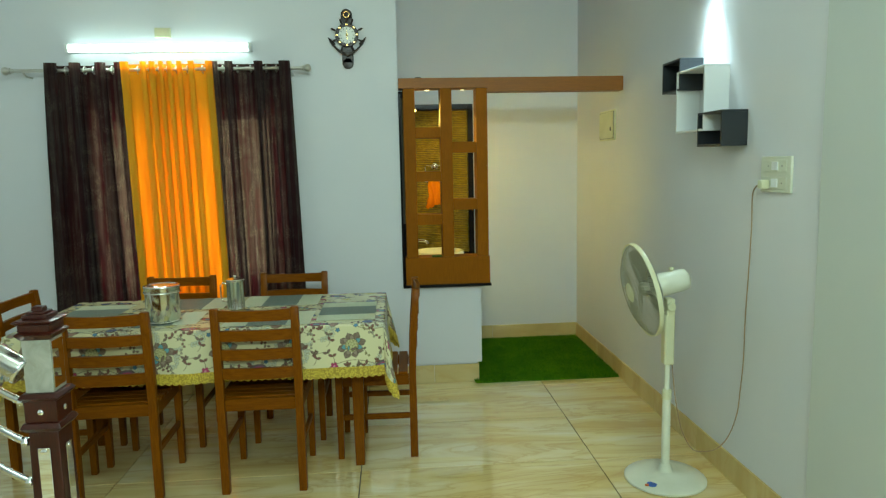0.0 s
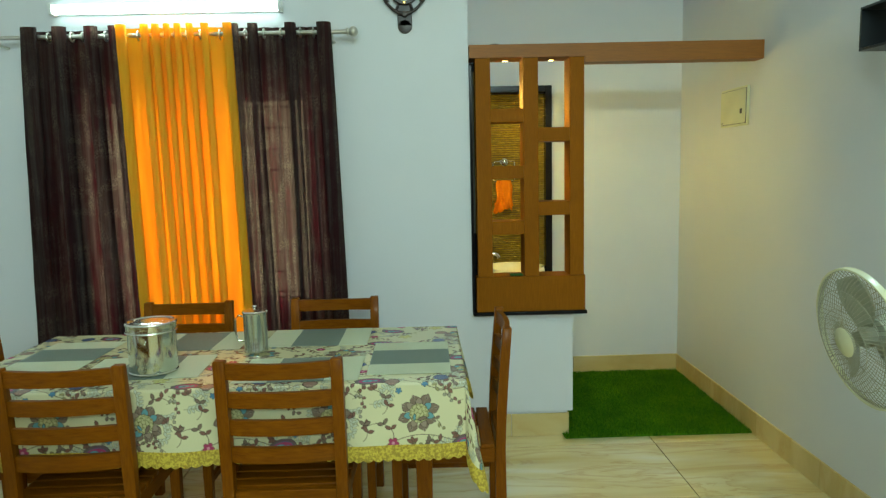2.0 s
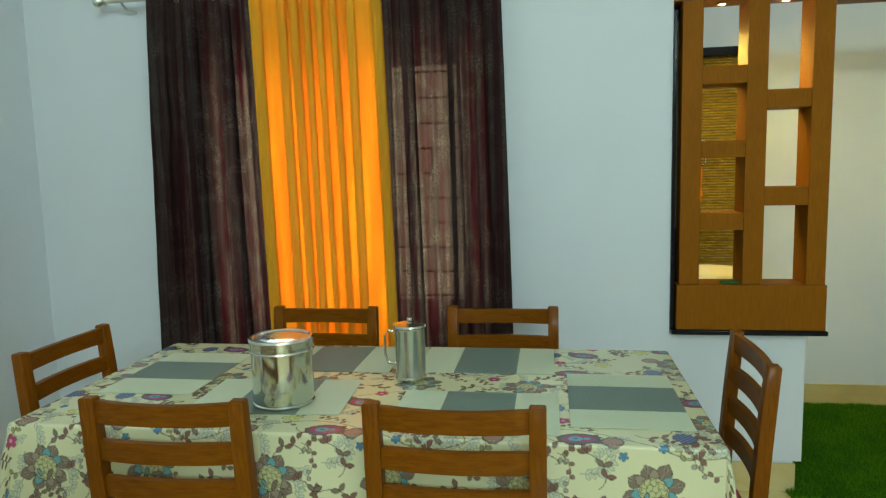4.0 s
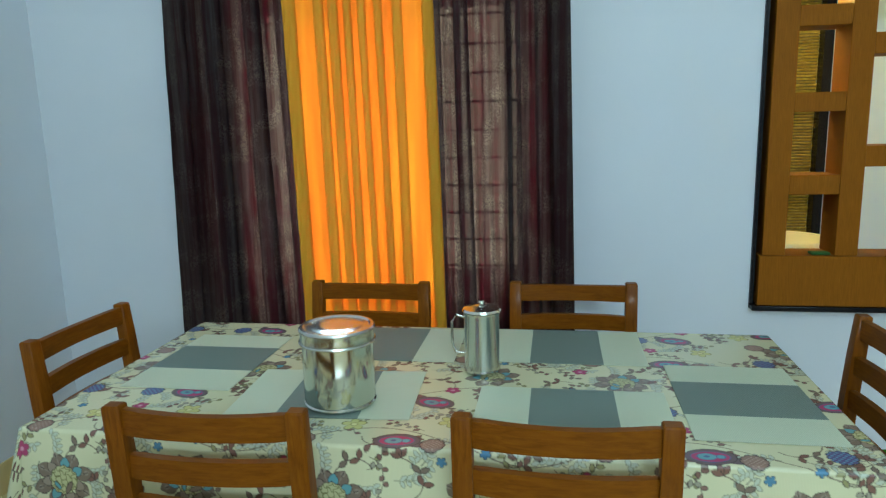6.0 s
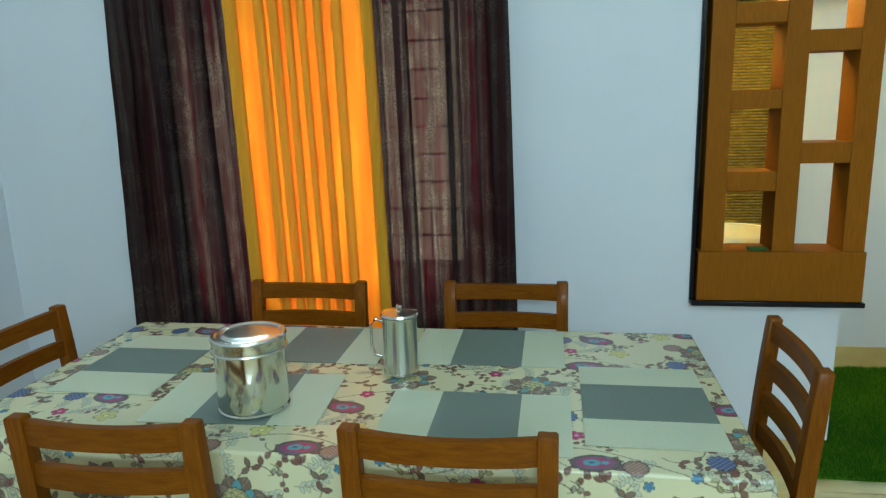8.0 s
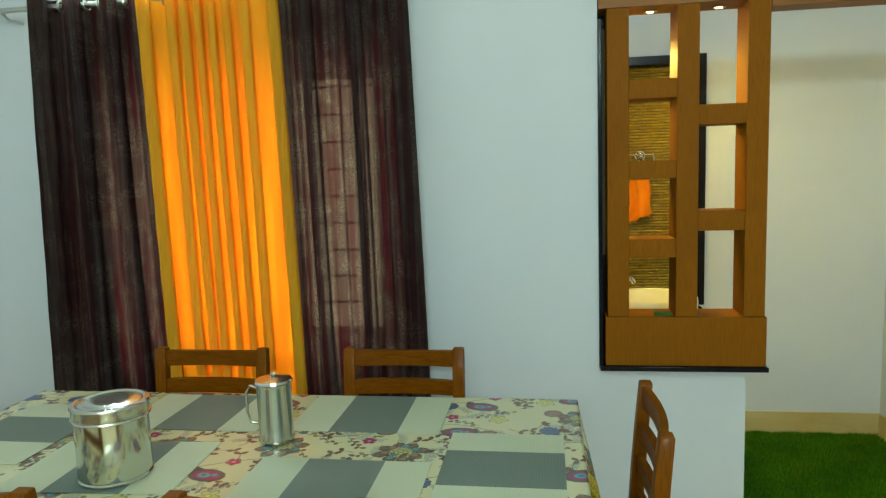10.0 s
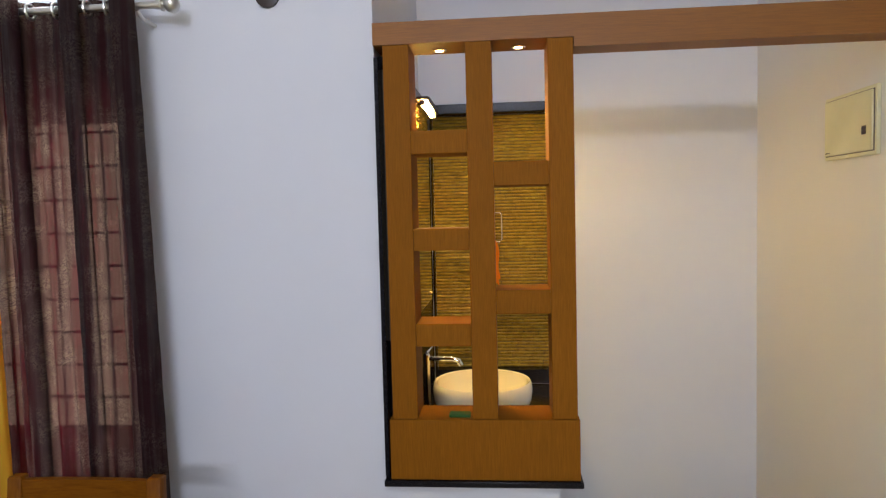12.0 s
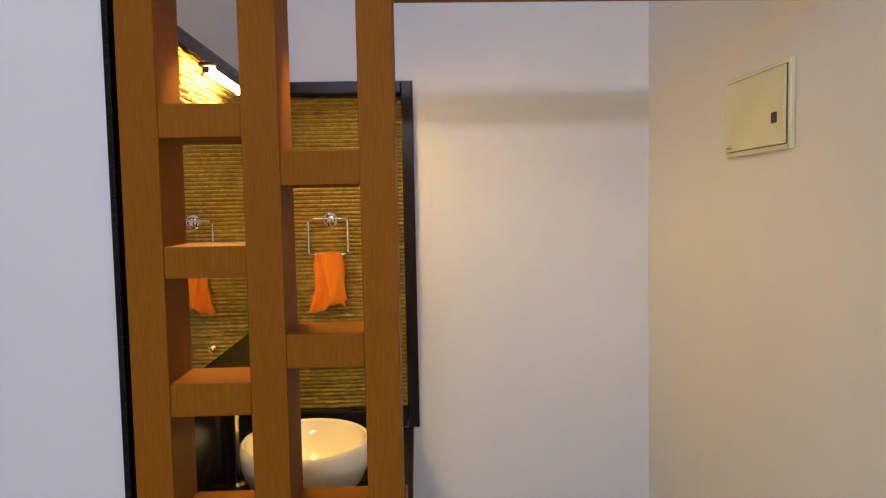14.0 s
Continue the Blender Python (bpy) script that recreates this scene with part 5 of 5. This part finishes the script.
part("pivot", box(-0.018, 0.022, -0.028, 0.028, 0.79, 0.87, 0.008, seg=3), IVORY, fan)
HM = pose(-0.012, 0, 0.937, 0, 0, 0) @ pose(0, 0, 0, 0, -12 - 90, 0)   # local z looks out of the fan
part("motor", lathe([(0, -0.105), (0.030, -0.103), (0.046, -0.092), (0.050, -0.08), (0.054, 0.03), (0.050, 0.045), (0.030, 0.05), (0, 0.05)], 40, m=HM), FANWHITE, fan, "rounded motor housing")
part("swing_knob", lathe([(0, 0.0), (0.005, 0.0), (0.005, 0.022), (0.011, 0.024), (0.011, 0.034), (0, 0.036)], 16, m=pose(0.01, 0, 0.977)), IVORY, fan)


HG = HM @ pose(0, 0, 0.014)


def grille(front):
    b2 = None
    R = 0.211
    z0, z1 = (0.105, 0.158) if front else (0.105, 0.052)
    r0 = 0.045
    for i in range(72):
        a = 2 * math.pi * i / 72
        pts = []
        for k in range(6):
            u = k / 5
            r = r0 + (R - r0) * u
            z = z1 + (z0 - z1) * u ** 3
            tw2 = a + 0.25 * (1 - u)
            pts.append((r * math.cos(tw2), r * math.sin(tw2), z))
        b2 = tube(pts, 0.0012, 4, bm=b2)
    for r, u in ((0.10, 0.34), (0.155, 0.69)):
        z = z1 + (z0 - z1) * u ** 3
        b2 = tube([(r * math.cos(2 * math.pi * i / 40), r * math.sin(2 * math.pi * i / 40), z) for i in range(40)], 0.0014, 4, bm=b2, closed=True)
    return moved(b2, HG)


part("front_grille", grille(True), FANWIRE, fan, "radial wire guard")
part("rear_grille", grille(False), FANWIRE, fan, "radial wire guard")
part("grille_rim", lathe([(0.2095, 0.094), (0.215, 0.094), (0.216, 0.104), (0.215, 0.114), (0.2095, 0.114), (0.2095, 0.094)], 64, m=HG), IVORY, fan, "ivory band round the guard")
part("badge", lathe([(0, 0.162), (0.040, 0.162), (0.046, 0.158), (0.046, 0.152), (0, 0.152)], 32, m=HG), IVORY, fan, "round centre badge")
part("rear_disc", lathe([(0, 0.050), (0.048, 0.050), (0.048, 0.070), (0, 0.070)], 32, m=HM), FANWHITE, fan)
for k in range(3):
    b2 = bmesh.new()
    g = []
    for i in range(9):
        u = i / 8
        r = 0.03 + 0.155 * u
        wdt = 0.35 + 0.75 * math.sin(math.pi * min(1, 0.25 + 0.75 * u))
        row = []
        for j in range(7):
            a = (j / 6 - 0.5) * wdt + 0.3 * u + k * 2.094
            row.append(b2.verts.new((r * math.cos(a), r * math.sin(a), 0.105 + 0.028 * (j / 6 - 0.5) - 0.006 * math.sin(math.pi * j / 6))))
        g.append(row)
    for i in range(8):
        for j in range(6):
            b2.faces.new((g[i][j], g[i + 1][j], g[i + 1][j + 1], g[i][j + 1]))
    bl = part("blade", moved(b2, HM), FANBLADE, fan, "curved translucent blade")
    bl.modifiers.new("thick", "SOLIDIFY").thickness = 0.002
part("hub", lathe([(0, 0.128), (0.022, 0.126), (0.032, 0.115), (0.032, 0.088), (0, 0.086)], 28, m=HM), FANBLADE, fan)

cord = [(1.612, 3.698, 0.605), (1.622, 3.700, 0.50), (1.630, 3.672, 0.364), (1.660, 3.669, 0.238), (1.700, 3.652, 0.161), (1.750, 3.643, 0.149), (1.800, 3.610, 0.175), (1.850, 3.605, 0.235),
        (1.870, 3.575, 0.35), (1.873, 3.560, 0.46), (1.875, 3.545, 0.60), (1.875, 3.541, 0.80), (1.875, 3.527, 1.00), (1.873, 3.512, 1.20), (1.868, 3.505, 1.335), (1.860, 3.466, 1.376), (1.845, 3.404, 1.389)]


def smooth_path(pts, n=6):
    out = []
    P = [Vector(p) for p in pts]
    for i in range(len(P) - 1):
        a, b, c, d = P[max(i - 1, 0)], P[i], P[i + 1], P[min(i + 2, len(P) - 1)]
        for k in range(n):
            t = k / n
            out.append(0.5 * ((2 * b) + (c - a) * t + (2 * a - 5 * b + 4 * c - d) * t * t + (3 * b - a - 3 * c + d) * t ** 3))
    return out + [P[-1]]


tagged(part("power_cord", tube(smooth_path(cord), 0.0026, 8), CABLE), "thin tan power cord running from fan to socket", "cable")

# ---------------------------------------------------------------- newel post and stair rails
NX, NY = -0.838, 3.040
nw = thing("newel_post", pose(NX, NY, 0), "dark mahogany newel post with white inset block", "newel post")


def square(w0, w1, z0, z1, bev=0.003):
    return tapered(0, 0, z0, z1, w0, w1, bev=bev)


part("shaft", square(0.112, 0.098, 0.001, 0.640, 0.005), MAHOGANY, nw)
part("lower_moulding", joined(square(0.108, 0.132, 0.640, 0.655), square(0.134, 0.116, 0.6555, 0.672)), MAHOGANY, nw)
part("drum", square(0.106, 0.106, 0.6725, 0.745), MAHOGANY, nw)
part("upper_moulding", joined(square(0.112, 0.132, 0.7455, 0.758), square(0.134, 0.110, 0.7585, 0.772)), MAHOGANY, nw)
part("white_block", square(0.090, 0.090, 0.7725, 0.952, 0.002), GREYMARBLE, nw, "white inset block")
part("mirror_strip", box(0.0455, 0.0475, -0.038, 0.038, 0.785, 0.945, 0.0008, seg=1), MIRROR, nw, "mirror inlay on the block")
part("cap_moulding", joined(square(0.096, 0.126, 0.9525, 0.972), square(0.126, 0.104, 0.9723, 0.979)), MAHOGANY, nw)
part("cap", joined(square(0.102, 0.102, 0.9793, 1.003), joined(square(0.106, 0.130, 1.0033, 1.014), square(0.130, 0.108, 1.0143, 1.020))), MAHOGANY, nw)
part("finial", joined(square(0.082, 0.080, 1.0203, 1.034), joined(square(0.060, 0.058, 1.0343, 1.043), square(0.038, 0.034, 1.0433, 1.058))), MAHOGANY, nw)
part("glass_strip", box(-0.02, 0.02, -0.0565, -0.0535, 0.16, 0.585, 0.0008, seg=1), MIRROR, nw, "mirror inlay on the shaft")
part("glass_strip", box(0.0535, 0.0565, -0.02, 0.02, 0.16, 0.585, 0.0008, seg=1), MIRROR, nw, "mirror inlay on the shaft")
for m in (pose(0, -0.0530, 0.708, 90, 0, 0), pose(0.0530, 0, 0.708, 0, 90, 0), pose(0.0560, 0, 0.572, 0, 90, 0), pose(0, -0.0560, 0.572, 90, 0, 0)):
    part("stud", lathe([(0, 0.006), (0.007, 0.005), (0.010, 0.002), (0.010, 0), (0, 0)], 20, m=m), CHROME, nw, "round chrome stud")
sr = thing("stair_rail", pose(NX - 0.05, NY, 0), "polished steel stair railing meeting the newel post", "railing")
SLOPE = 0.66
for z in (0.735, 0.595, 0.455):
    part("rail", tube([(-0.025, -0.03, z + 0.01), (-0.06, -0.03, z + 0.03), (-1.50, -0.03, z + 0.03 + 1.44 * SLOPE)], 0.0125, 14), CHROME, sr)
    part("end_ball", lathe([(0, -0.017), (0.012, -0.012), (0.017, 0), (0.012, 0.012), (0, 0.017)], 20, m=pose(-0.018, -0.03, z + 0.006)), CHROME, sr)
HS = 0.842
part("handrail", tube([(-0.004, -0.03, HS + 0.003), (-0.04, -0.03, HS + 0.026), (-1.50, -0.03, HS + 1.496 * SLOPE)], 0.043, 28), RAILSTEEL, sr, "broad satin steel handrail tube")
part("handrail_collar", lathe([(0, 0), (0.048, 0), (0.050, 0.003), (0.050, 0.009), (0.044, 0.012), (0, 0.012)], 28, m=pose(-0.006, -0.03, HS + 0.004, 0, -57, 0)), CHROME, sr, "chrome collar ring")

# ---------------------------------------------------------------- floor tiles, last
floor = bpy.data.objects["floor"]
TXJ, TYJ, TW, TD, GAP = 1.329, 3.945, 1.176, 0.588, 0.0048
xs = [LW] + [TXJ + TW * k for k in range(-3, 1)] + [RW]
ys = [RY] + [TYJ + TD * k for k in range(-11, 5)] + [AB]
shared = {}
for xa, xb in zip(xs, xs[1:]):
    for ya, yb in zip(ys, ys[1:]):
        if yb - ya < 0.02:
            continue
        key = (round(xb - xa, 4), round(yb - ya, 4))
        if key not in shared:
            w2, d2 = (xb - xa - GAP) / 2, (yb - ya - GAP) / 2
            shared[key] = mesh_of("tile", box(-w2, w2, -d2, d2, -0.008, 0.0, 0.0008, seg=1), TILE)
        t = new("tile", shared[key])
        t.parent = floor
        t.matrix_basis = pose((xa + xb) / 2, (ya + yb) / 2, 0)
